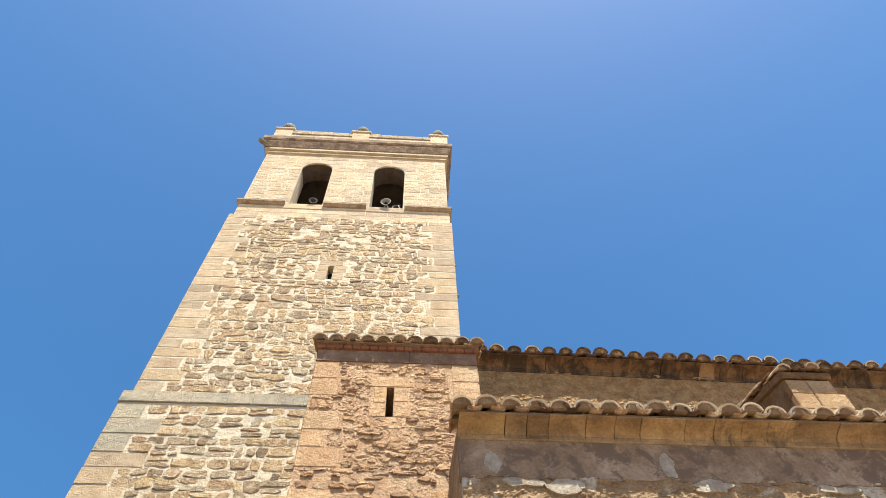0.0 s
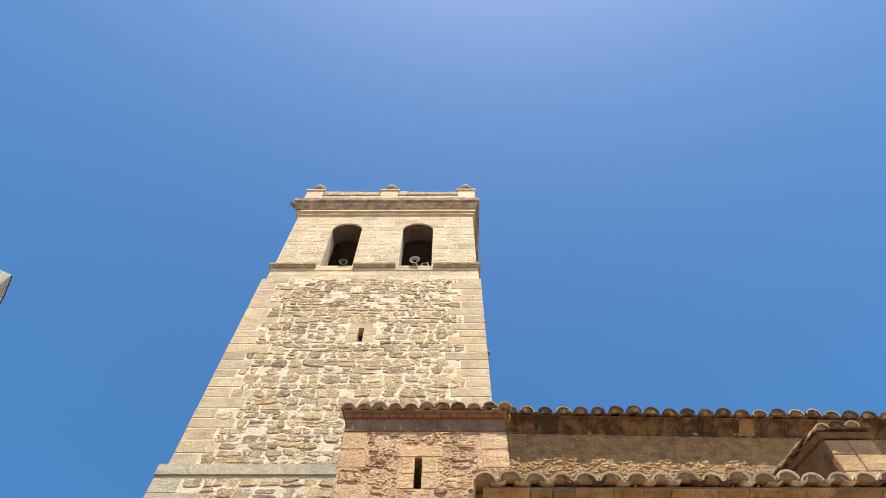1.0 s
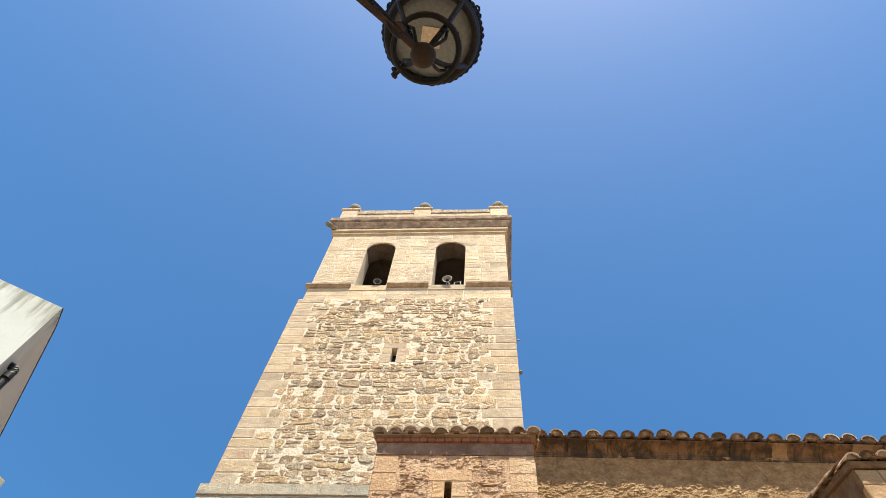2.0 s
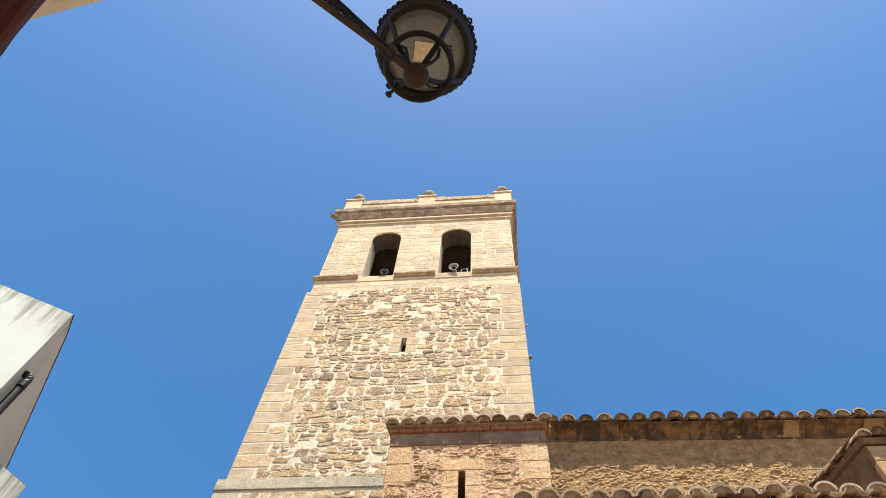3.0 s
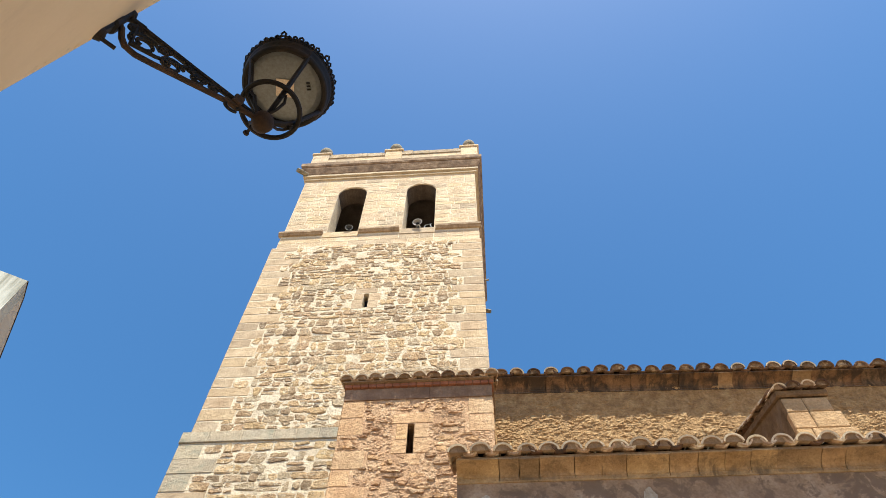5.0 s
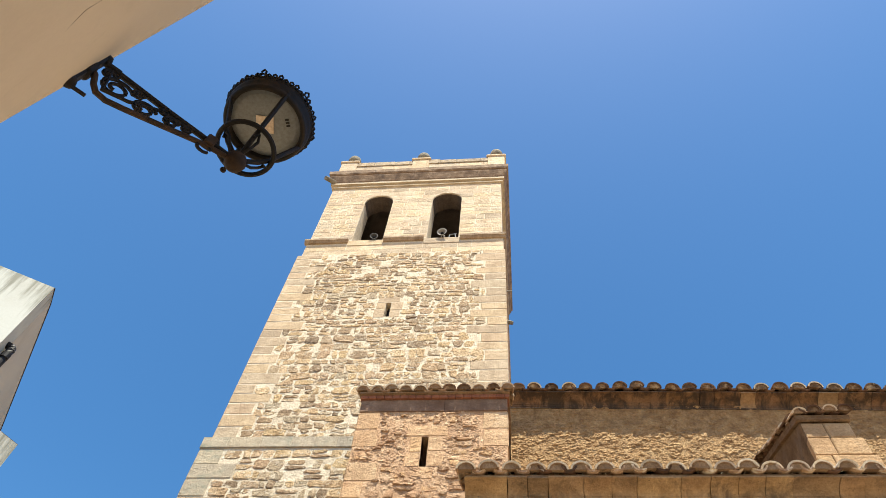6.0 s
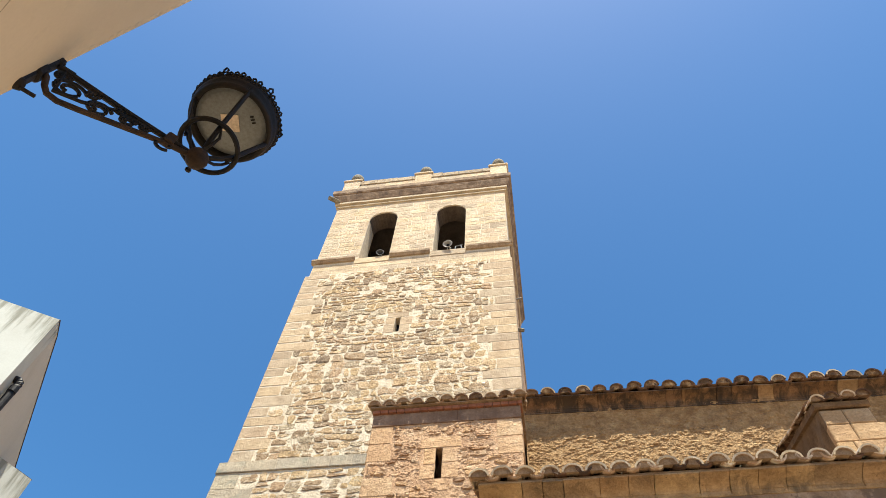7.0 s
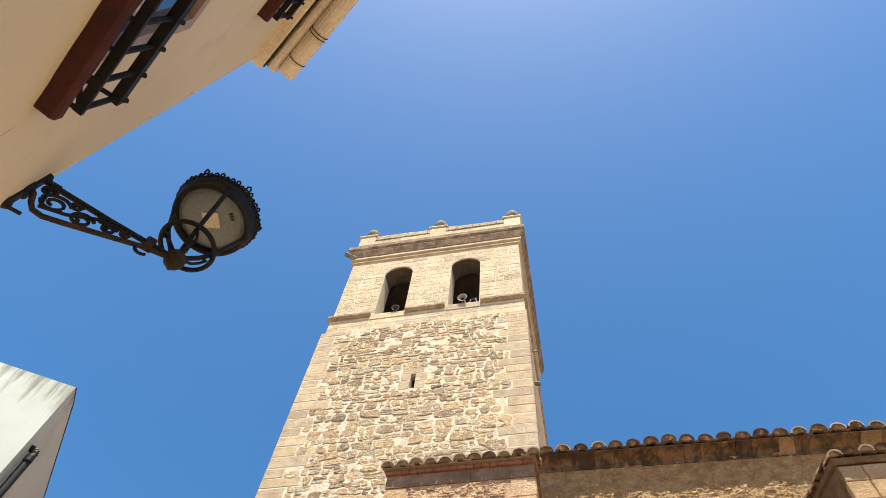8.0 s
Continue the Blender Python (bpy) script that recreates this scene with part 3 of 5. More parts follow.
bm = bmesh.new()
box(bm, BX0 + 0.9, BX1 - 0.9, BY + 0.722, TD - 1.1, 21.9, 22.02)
part("belfry_floor", bm, M_BELFRY_SHADE, tower)
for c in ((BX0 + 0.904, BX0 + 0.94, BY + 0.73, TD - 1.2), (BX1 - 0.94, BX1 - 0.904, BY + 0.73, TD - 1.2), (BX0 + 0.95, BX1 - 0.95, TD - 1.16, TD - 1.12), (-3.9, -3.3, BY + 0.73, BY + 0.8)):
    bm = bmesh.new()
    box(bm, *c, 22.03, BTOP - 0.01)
    part("belfry_lining", bm, M_BELFRY_SHADE, tower)
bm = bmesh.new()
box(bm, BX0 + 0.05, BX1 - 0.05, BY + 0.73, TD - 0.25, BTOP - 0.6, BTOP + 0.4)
part("belfry_vault", bm, M_BELFRY_SHADE, tower)
# soffit lining of the arches, added to put shade into their undersides
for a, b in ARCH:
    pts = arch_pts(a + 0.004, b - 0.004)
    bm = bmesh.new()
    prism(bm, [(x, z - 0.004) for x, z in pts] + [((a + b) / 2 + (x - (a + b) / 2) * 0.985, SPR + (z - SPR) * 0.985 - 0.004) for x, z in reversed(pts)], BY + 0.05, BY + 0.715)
    part("arch_soffit", bm, M_BELFRY_SHADE, tower, "arch soffit lining, darkened to stand for shade")
# string course, broken by the openings
prof = [(0.12, 21.96), (0.02, 21.97), (-0.02, 22.03), (-0.05, 22.06), (-0.055, 22.15), (0.03, 22.2), (0.12, 22.2)]
for a, b in ((FX0 - 0.08, ARCH[0][0] - 0.1), (ARCH[0][1] + 0.06, ARCH[1][0] - 0.08), (ARCH[1][1] + 0.06, FX1 + 0.08)):
    bm = bmesh.new()
    run(bm, a, b, prof)
    weather(bm, 0.012, a, 40)
    part("string_course", bm, M_STRING, tower)
bm = bmesh.new()
run(bm, 0.1, TD - 0.1, [(-y, z) for y, z in prof])
for v in bm.verts:
    x, y = v.co.x, v.co.y
    v.co.x, v.co.y = FX1 - 0.002 + y + 0.04, x
part("string_course", bm, M_STRING, tower)
for a, b in ((ARCH[0][0] - 0.09, ARCH[0][1] + 0.05), (ARCH[1][0] - 0.07, ARCH[1][1] + 0.05)):
    bm = bmesh.new()
    box(bm, a, b, 0.055, 0.43, 21.78, SILL, 0.012)
    part("sill", bm, M_ASHLAR, tower, "pale stone sill under the arch")

# cornice
bm = bmesh.new()
moulding(bm, BX0, BX1, BY, TD - 0.2, [(0.0, 26.4), (0.065, 26.42), (0.07, 26.48), (0.028, 26.5), (0.028, 26.59), (0.125, 26.61), (0.13, 26.72), (0.0, 26.72)])
weather(bm, 0.008, 2.0)
part("neck_moulding", bm, M_ASHLAR, tower)
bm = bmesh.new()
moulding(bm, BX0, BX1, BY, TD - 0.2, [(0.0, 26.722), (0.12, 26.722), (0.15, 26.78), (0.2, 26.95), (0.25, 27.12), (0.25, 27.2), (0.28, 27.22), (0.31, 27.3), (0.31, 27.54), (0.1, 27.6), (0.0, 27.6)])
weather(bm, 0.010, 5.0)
part("cornice", bm, M_CORNICE, tower, "stepped dark brown stone cornice with darker patches")
PY = 0.12
for row, (za, zb, fy, mat) in enumerate(((27.58, 28.1, 0.0, M_ASHLAR), (28.106, 28.6, 0.004, M_ASHLAR), (28.606, 28.97, -0.035, M_PARAPET))):
    x = BX0 + 0.05
    while x < BX1 - 0.06:
        l = min(rnd.uniform(0.45, 1.05), BX1 - 0.05 - x)
        if BX1 - 0.05 - x - l < 0.3:
            l = BX1 - 0.05 - x
        bm = bmesh.new()
        box(bm, x + 0.002, x + l - 0.002, PY + fy + rnd.uniform(0, 0.008), PY + 0.35, za, zb + (rnd.uniform(-0.07, 0.05) if row == 2 else 0), 0.02 if row == 2 else 0.008)
        part("parapet_block", bm, mat, tower)
        x += l
bm = bmesh.new()
box(bm, BX1 - 0.4, BX1 - 0.05, PY + 0.36, TD - 0.3, 27.58, 28.98, 0.02)
box(bm, BX0 + 0.05, BX0 + 0.4, PY + 0.36, TD - 0.3, 27.58, 28.98, 0.02)
part("parapet_side", bm, M_ASHLAR, tower)
for cx in (-6.77, -3.6, -0.35):
    bm = bmesh.new()
    box(bm, cx - 0.36, cx + 0.36, PY - 0.05, PY + 0.67, 27.6, 28.98, 0.02)
    box(bm, cx - 0.42, cx + 0.42, PY - 0.1, PY + 0.74, 28.98, 29.12, 0.03)
    box(bm, cx - 0.3, cx + 0.3, PY + 0.0, PY + 0.62, 29.12, 29.28, 0.03)
    ped = part("pedestal", bm, M_ASHLAR, tower)
    bm = bmesh.new()
    lathe(bm, [(0.0, 29.14), (0.25, 29.14), (0.23, 29.2), (0.14, 29.27), (0.14, 29.4), (0.2, 29.46), (0.27, 29.58), (0.3, 29.72), (0.27, 29.88), (0.19, 30.0), (0.1, 30.06), (0, 30.08)], 20, Matrix.Translation((cx, PY + 0.32, 0.13)))
    smooth(part("ball_finial", bm, M_FINIAL, ped))
# stone spout at the cornice's corner
bm = bmesh.new()
tube(bm, [(-6.95, 0.05, 26.84), (-7.22, -0.22, 26.74), (-7.32, -0.32, 26.68)], [0.1, 0.1, 0.09], 8)
part("water_spout", bm, M_FINIAL, tower)


# darker brown skin over the pale shaft: the flank's shade put into colour
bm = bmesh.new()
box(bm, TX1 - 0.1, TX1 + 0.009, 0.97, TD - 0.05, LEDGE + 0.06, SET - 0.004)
part("side_wall", bm, M_TURRET_BED, tower, "brown rubble side wall, shade put into its colour")
bm = bmesh.new()
tube(bm, [(TX1 - 0.2, 1.0, 18.5), (TX1 + 0.1, 1.0, 18.42), (TX1 + 0.18, 1.0, 18.39)], [0.065, 0.065, 0.055], 8)
part("water_spout", bm, M_FINIAL, tower)
bm = bmesh.new()
tube(bm, [(TX1 - 0.05, 1.0, 20.1), (TX1 + 0.19, 1.0, 20.1)], [0.02, 0.035], 8)
part("insulator", bm, M_HORN, tower, "small pale bracket on the side wall")


# ---- barrel tiles ----
def barrel(name, mat, up, length, r0, r1, thick=0.026, seg=8, fill=None, lip=None, flat=0.84):
    """A tapered half-barrel tile along +y from its lip at the origin; up: humps upward (cover) or sags (channel)."""
    bm = bmesh.new()
    rows = []
    for y, r in ((0.0, r0), (length, r1)):
        outer, inner = [], []
        for k in range(seg + 1):
            a = math.pi * (0.02 + 0.96 * k / seg)
            c, s = math.cos(a), math.sin(a) * (1 if up else -1)
            outer.append(bm.verts.new((c * r, y, s * r * flat)))
            inner.append(bm.verts.new((c * (r - thick), y, s * (r * flat - thick))))
        rows.append((outer, inner))
    (o0, i0), (o1, i1) = rows
    for k in range(seg):
        bm.faces.new((o0[k], o0[k + 1], o1[k + 1], o1[k]))
        bm.faces.new((i0[k + 1], i0[k], i1[k], i1[k + 1]))
        bm.faces.new((o0[k + 1], o0[k], i0[k], i0[k + 1])).material_index = 2
        bm.faces.new((o1[k], o1[k + 1], i1[k + 1], i1[k]))
    for k in (0, seg):
        bm.faces.new((o0[k], o1[k], i1[k], i0[k]))
    plug = None
    if up:
        ring = [bm.verts.new((v.co.x, 0.026, v.co.z)) for v in i0]
        plug = bm.faces.new(ring)
        plug.material_index = 1
        rear = [bm.verts.new((v.co.x, 0.16, v.co.z)) for v in (ring[0], ring[-1])]
        bm.faces.new((ring[0], ring[-1], rear[1], rear[0])).material_index = 1
    bmesh.ops.recalc_face_normals(bm, faces=bm.faces)
    me = bpy.data.meshes.new(name)
    bm.to_mesh(me)
    bm.free()
    me.materials.append(mat)
    me.materials.append(fill or M_BED)
    me.materials.append(lip or mat)
    for p in me.polygons:
        p.use_smooth = len(p.vertices) == 4 and p.area > 0.004
    return me


COVERS = [barrel("cover_tile", M_TILE, True, 0.46, r, r * 0.8, lip=M_LIP) for r in (0.146, 0.151, 0.14)]
COVERS_D = [barrel("cover_tile", M_TILE_DARK, True, 0.46, r, r * 0.8, fill=M_BED_PALE) for r in (0.146, 0.151, 0.14)]
COVERS_D += [barrel("cover_tile", M_TILE_DARK, True, 0.46, 0.147, 0.118, fill=M_BED_PALE, lip=M_LIP)]
CHANNEL = barrel("channel_tile", M_TILE_DARK, False, 0.46, 0.115, 0.135)
CHANNEL_L = barrel("channel_tile", M_TILE, False, 0.46, 0.115, 0.135)


def tile_eave(parent, x0, x1, lip_y, z, slope, pitch, dark=0.3, rows=2, wobble=0.012, size=1.0):
    """Rows of cover and channel tiles whose lips hang at lip_y; z: the height of the tile bed at the lip."""
    n = max(1, round((x1 - x0) / pitch))
    pitch = (x1 - x0) / n
    t = math.tan(radians(slope))
    sag = [rnd.uniform(-1, 1) for _ in range(n + 2)]
    for row in range(rows):
        y = lip_y + row * 0.36
        zz = z + row * 0.36 * t
        for k in range(n + 1):
            x = x0 + k * pitch
            dz = wobble * sag[k]
            m = Matrix.Translation((x + rnd.uniform(-0.012, 0.012), y + rnd.uniform(-0.03, 0.02), zz + dz + row * 0.012)) @ Matrix.Rotation(radians(slope) + rnd.uniform(-0.03, 0.03) * (1 + wobble * 60), 4, "X") @ Matrix.Rotation(rnd.uniform(-0.05, 0.05) * (1 + wobble * 30), 4, "Z") @ Matrix.Rotation(rnd.uniform(-1, 1) * wobble * 6, 4, "Y")
            pool = COVERS_D if rnd.random() < dark else COVERS
            piece("cover_tile", rnd.choice(pool), parent, m @ Matrix.Diagonal((size, 1, size, 1)))
            if k < n:
                m = Matrix.Translation((x + pitch / 2 + rnd.uniform(-0.01, 0.01), y + 0.0 + rnd.uniform(-0.015, 0.02), zz + 0.075 + dz * 0.6 + row * 0.012)) @ Matrix.Rotation(radians(slope), 4, "X")
                piece("channel_tile", CHANNEL if rnd.random() < dark + 0.2 else CHANNEL_L, parent, m @ Matrix.Diagonal((size, 1, size, 1)))


def cove_run(parent, x0, x1, wall_y, out, z0, z1, mat, lmin=0.55, lmax=1.15):
    """Blocks of a hollow-moulded stone cornice along a wall's top."""
    h = z1 - z0
    prof = [(wall_y + 0.05, z0), (wall_y - 0.03, z0), (wall_y - 0.03, z0 + 0.05)]
    for k in range(7):
        a = math.pi / 2 * k / 6
        prof.append((wall_y - 0.04 - (out - 0.04) * (1 - math.cos(a)), z0 + 0.05 + (h - 0.07) * math.sin(a)))
    prof += [(wall_y - out, z1), (wall_y + 0.05, z1)]
    x = x0
    while x < x1 - 0.05:
        l = min(rnd.uniform(lmin, lmax), x1 - x)
        if x1 - (x + l) < 0.3:
            l = x1 - x
        bm = bmesh.new()
        dy, dz = rnd.uniform(-0.008, 0.008), rnd.uniform(-0.006, 0.006)
        g = rnd.uniform(0.002, 0.006)
        run(bm, x + g, x + l - g, [(y + dy, z + dz) for y, z in prof])
        part("cornice_block", bm, M_COVE_CLEAN if mat == M_COVE_DARK and rnd.random() < 0.22 else mat, parent)
        x += l


# ---- stair turret ----
UX0, UX1, UY = -3.0, -0.1, -2.15
turret = thing("stair_turret", pose(0, 0, 0), "reddish rubble stair turret with tiled eave and slit window", "church turret")
bm = bmesh.new()
holed_wall(bm, UX0, UX1, GZ, 11.92, [(-1.70, -1.575, 10.15, 10.86)], UY, -0.152)
t_wall = part("turret_wall", bm, M_TURRET_BED, turret)
z, i = 6.2, 0
tq = {}
while z < 11.48:
    h = min(rnd.uniform(0.34, 0.46), 11.5 - z)
    if 11.5 - z - h < 0.15:
        h = 11.5 - z
    for side in (0, 1):
        w = (0.56 if (i + side) % 2 else 0.42) * rnd.uniform(0.8, 1.2)
        tq[(side, i)] = (z, z + h, w)
        bm = bmesh.new()
        if (side == 0 and i % 4 == 2) or (side == 1 and z < 10.4):
            tq[(side, i)] = (z, z + h, 0.0)
            bm.free()
            continue
        if side == 0:
            box(bm, UX0 - 0.02, UX0 + w, UY - 0.008, UY + 0.6, z + 0.006, z + h - 0.008, 0.02)
        else:
            box(bm, UX1 - w, UX1 + 0.02, UY - 0.008, UY + 0.5, z + 0.006, z + h - 0.008, 0.02)
        part("quoin", bm, M_TURRET_Q, t_wall)
    z += h
    i += 1
for a, b, c, d in ((-1.98, -1.70, 10.15, 10.47), (-1.92, -1.70, 10.48, 10.86), (-1.575, -1.26, 10.15, 10.5), (-1.575, -1.33, 10.51, 10.86), (-2.0, -1.22, 10.87, 11.14), (-1.82, -1.44, 9.88, 10.14)):
    bm = bmesh.new()
    box(bm, a, b, UY - 0.008, UY + 0.3, c, d, 0.014)
    part("slit_stone", bm, M_TURRET_Q, t_wall)
# smooth frieze, brick course and tiles
x = UX0 - 0.01
while x < UX1:
    l = min(rnd.uniform(1.3, 1.7), UX1 + 0.01 - x)
    bm = bmesh.new()
    box(bm, x + 0.001, x + l - 0.001, UY - 0.024, UY + 0.2, 11.505, 11.815, 0.006)
    part("frieze_block", bm, M_FRIEZE, t_wall)
    x += l
x = UX0 - 0.03
while x < UX1 + 0.03:
    bm = bmesh.new()
    box(bm, x + 0.004, min(x + 0.16, UX1 + 0.05) - 0.004, UY - 0.075, UY + 0.2, 11.82, 11.905, 0.006)
    part("brick", bm, M_BRICK, t_wall)
    x += 0.16
t_roof_bm = bmesh.new()
run(t_roof_bm, UX0 - 0.06, UX1 + 0.06, [(UY - 0.13, 11.91), (UY - 0.13, 11.94), (-0.12, 11.94 + 2.0 * 0.36), (-0.12, 11.91)])
t_roof = part("turret_roof", t_roof_bm, M_BED, turret, "clay barrel tile roof edge")
tile_eave(t_roof, UX0 + 0.02, UX1 + 0.02, UY - 0.19, 11.94, 20, 0.29, dark=0.35, wobble=0.02, size=0.96)

# ---- nave ----
NX0, NX1, NY = -0.06, 15.0, -1.0
nave = thing("church_nave", pose(0, 0, 0), "rubble nave wall under sooty stone cornice and tiled eave", "church nave")
bm = bmesh.new()
box(bm, NX0, NX1, NY, 6.5, GZ, 12.77)
n_wall = part("nave_wall", bm, M_NAVE, nave)
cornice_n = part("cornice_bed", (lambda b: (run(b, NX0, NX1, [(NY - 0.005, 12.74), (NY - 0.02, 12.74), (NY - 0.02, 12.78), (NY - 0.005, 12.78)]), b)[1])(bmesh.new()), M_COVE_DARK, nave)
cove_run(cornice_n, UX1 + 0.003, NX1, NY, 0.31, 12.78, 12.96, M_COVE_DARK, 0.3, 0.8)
bm = bmesh.new()
run(bm, UX1 + 0.003, NX1, [(NY - 0.28, 12.965), (NY - 0.28, 13.0), (6.4, 13.0 + 7.7 * 0.36), (6.4, 12.965)])
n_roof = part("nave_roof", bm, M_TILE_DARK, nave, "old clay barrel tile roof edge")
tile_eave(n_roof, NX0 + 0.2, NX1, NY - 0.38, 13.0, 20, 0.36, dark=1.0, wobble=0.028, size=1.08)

for ob in (cornice_n, n_roof):      # the old eave sags away from the tower
    lean(ob, Matrix(((1, 0, 0, 0), (0, 1, 0, 0), (-0.024, 0, 1, 0), (0, 0, 0, 1))))

# ---- aisle ----
AX0, AX1, AY = -0.68, 13.0, -3.75
aisle = thing("church_aisle", pose(0, 0, 0), "low rubble aisle with patched grey render and coved stone eave", "church aisle")
bm = bmesh.new()
box(bm, AX0, AX1, AY, UY - 0.002, GZ, 8.31)
a_wall = part("aisle_wall", bm, M_AISLE, aisle)
bm = bmesh.new()
box(bm, UX1 + 0.04, AX1, UY, NY - 0.003, GZ, 8.25)
part("aisle_back", bm, M_NAVE, aisle)
# patchy render laid where the eave's shadow falls; its dark tone holds that shade
bm = bmesh.new()
foot = [(AX0 - 0.02 + 0.07 * k, 7.54 + 0.07 * mnoise.noise((k * 0.21, 2.0, 0)) + 0.05 * mnoise.noise((k * 0.9, 5.0, 0))) for k in range(180)]
prism(bm, foot + [(foot[-1][0], 8.15), (foot[0][0], 8.15)], AY - 0.014, AY + 0.1)
part("render_band", bm, M_RENDER_SHADE, aisle, "stained grey render band with eave shade in its colour")
for cx, cz, w, h in ((-0.28, 7.78, 0.16, 0.2), (0.05, 7.47, 0.3, 0.1), (0.5, 7.42, 0.34, 0.12), (1.9, 7.78, 0.15, 0.24), (2.35, 7.46, 0.4, 0.1), (3.9, 7.45, 0.3, 0.08), (5.0, 7.5, 0.3, 0.09)):
    bm = bmesh.new()
    prism(bm, [(cx + w * q * math.cos(t), cz + h * q * math.sin(t)) for t, q in [(2 * math.pi * k / 40, 0.75 + 0.5 * mnoise.noise((1.1 * math.cos(2 * math.pi * k / 40) + 3 * cx, 1.1 * math.sin(2 * math.pi * k / 40), cz)) + 0.12 * mnoise.noise((k * 0.9, cx, cz))) for k in range(40)]], AY - 0.017 - 0.014 * (cz < 7.6), AY + 0.05)
    part("lime_patch", bm, M_LIME, aisle, "pale lime patch on the wall")
cornice_a = part("cornice_bed", (lambda b: (run(b, AX0, AX1, [(AY - 0.005, 8.13), (AY - 0.03, 8.13), (AY - 0.03, 8.16), (AY - 0.005, 8.16)]), b)[1])(bmesh.new()), M_COVE, aisle)
cove_run(cornice_a, AX0 - 0.02, AX1, AY, 0.30, 8.16, 8.33, M_COVE, 0.28, 0.62)
bm = bmesh.new()
run(bm, AX0, AX1, [(AY - 0.28, 8.335), (AY - 0.28, 8.37), (NY - 0.004, 8.37 + 3.03 * 0.34), (NY - 0.004, 8.335)])
a_roof = part("aisle_roof", bm, M_BED, aisle, "clay barrel tile roof edge with pale lichen")
tile_eave(a_roof, AX0 + 0.02, AX1, AY - 0.39, 8.375, 19, 0.318, dark=0.0)

# ---- buttress block on the aisle roof ----
KX0, KX1, KY = 4.47, 5.2, -3.45
butt = thing("roof_buttress", pose(0, 0, 0), "plastered stone buttress with tiled cap above the aisle roof", "buttress")
bm = bmesh.new()
run(bm, KX0, KX1, [(KY, 8.45), (KY, 9.86), (NY - 0.003, 10.98), (NY - 0.003, 8.45)])
k_wall = part("buttress_wall", bm, M_BOX, butt)
for a, b, c, d, o in ((4.475, 4.8, 9.555, 9.85, 0.012), (4.81, 5.195, 9.555, 9.85, 0.016), (4.465, 4.79, 9.21, 9.545, 0.02), (4.8, 5.28, 9.21, 9.545, 0.026),
                      (4.45, 4.68, 8.86, 9.2, 0.03), (4.69, 5.34, 8.86, 9.2, 0.036), (4.45, 5.36, 8.5, 8.85, 0.04)):
    bm = bmesh.new()
    box(bm, a, b, KY - o, KY + 0.12, c, d, 0.016)
    part("ashlar_block", bm, M_BUTT, k_wall)
bm = bmesh.new()
run(bm, KX0 - 0.05, KX1 + 0.03, [(KY - 0.03, 9.865), (KY - 0.06, 9.88), (KY - 0.08, 9.95), (NY - 0.005, 11.08), (NY - 0.005, 10.985)])
k_roof = part("buttress_roof", bm, M_BOX, butt)
tile_eave(k_roof, KX0 + 0.02, KX1 - 0.02, KY - 0.15, 9.965, 24.5, 0.25, dark=0.6, rows=7, size=0.82)
for ob in (k_wall, k_roof):       # the flank runs slightly askew to the nave
    lean(ob, Matrix(((1, 0.075, 0, -0.075 * KY), (0, 1, 0, 0), (0, 0, 1, 0), (0, 0, 0, 1))))

# ---- beige house beside the camera ----
HC = (-1.622, -10.972)
house = thing("beige_house", pose(HC[0], HC[1], -0.178, 0, 0, 143.5), "beige plastered house with dark red sills and iron guards", "house")
# local x runs back along the wall from the corner (x = -distance), -y faces the street
HT = 7.7
WINS = ((-1.91, -0.83, 4.23, 5.22), (-1.91, -0.83, 6.58, 7.4))
bm = bmesh.new()
holed_wall(bm, -9.0, 0.0, GZ, HT, WINS, 0, 0.45)
h_wall = part("plaster_wall", bm, M_BEIGE, house)
for c in ((-0.45, 0.0, 0.451, 7.0), (-9.0, -0.451, 6.55, 7.0), (-9.0, -8.55, 0.451, 6.549)):
    bm = bmesh.new()
    box(bm, *c, GZ, HT)
    part("plaster_wall", bm, M_BEIGE, house)
for x0, x1, z0, z1 in WINS:
    bm = bmesh.new()
    holed_wall(bm, x0, x1, z0, z1, [(x0 + 0.07, (x0 + x1) / 2 - 0.04, z0 + 0.07, z1 - 0.07), ((x0 + x1) / 2 + 0.04, x1 - 0.07, z0 + 0.07, z1 - 0.07)], -0.012, 0.08)
    win = part("window_frame", bm, M_FRAME, house, "brown painted window frame")
    for a, b in ((x0 + 0.07, (x0 + x1) / 2 - 0.04), ((x0 + x1) / 2 + 0.04, x1 - 0.07)):
        bm = bmesh.new()
        box(bm, a, b, 0.03, 0.04, z0 + 0.07, z1 - 0.07)
        part("pane", bm, M_GLASS, win, "window pane reflecting blue sky")
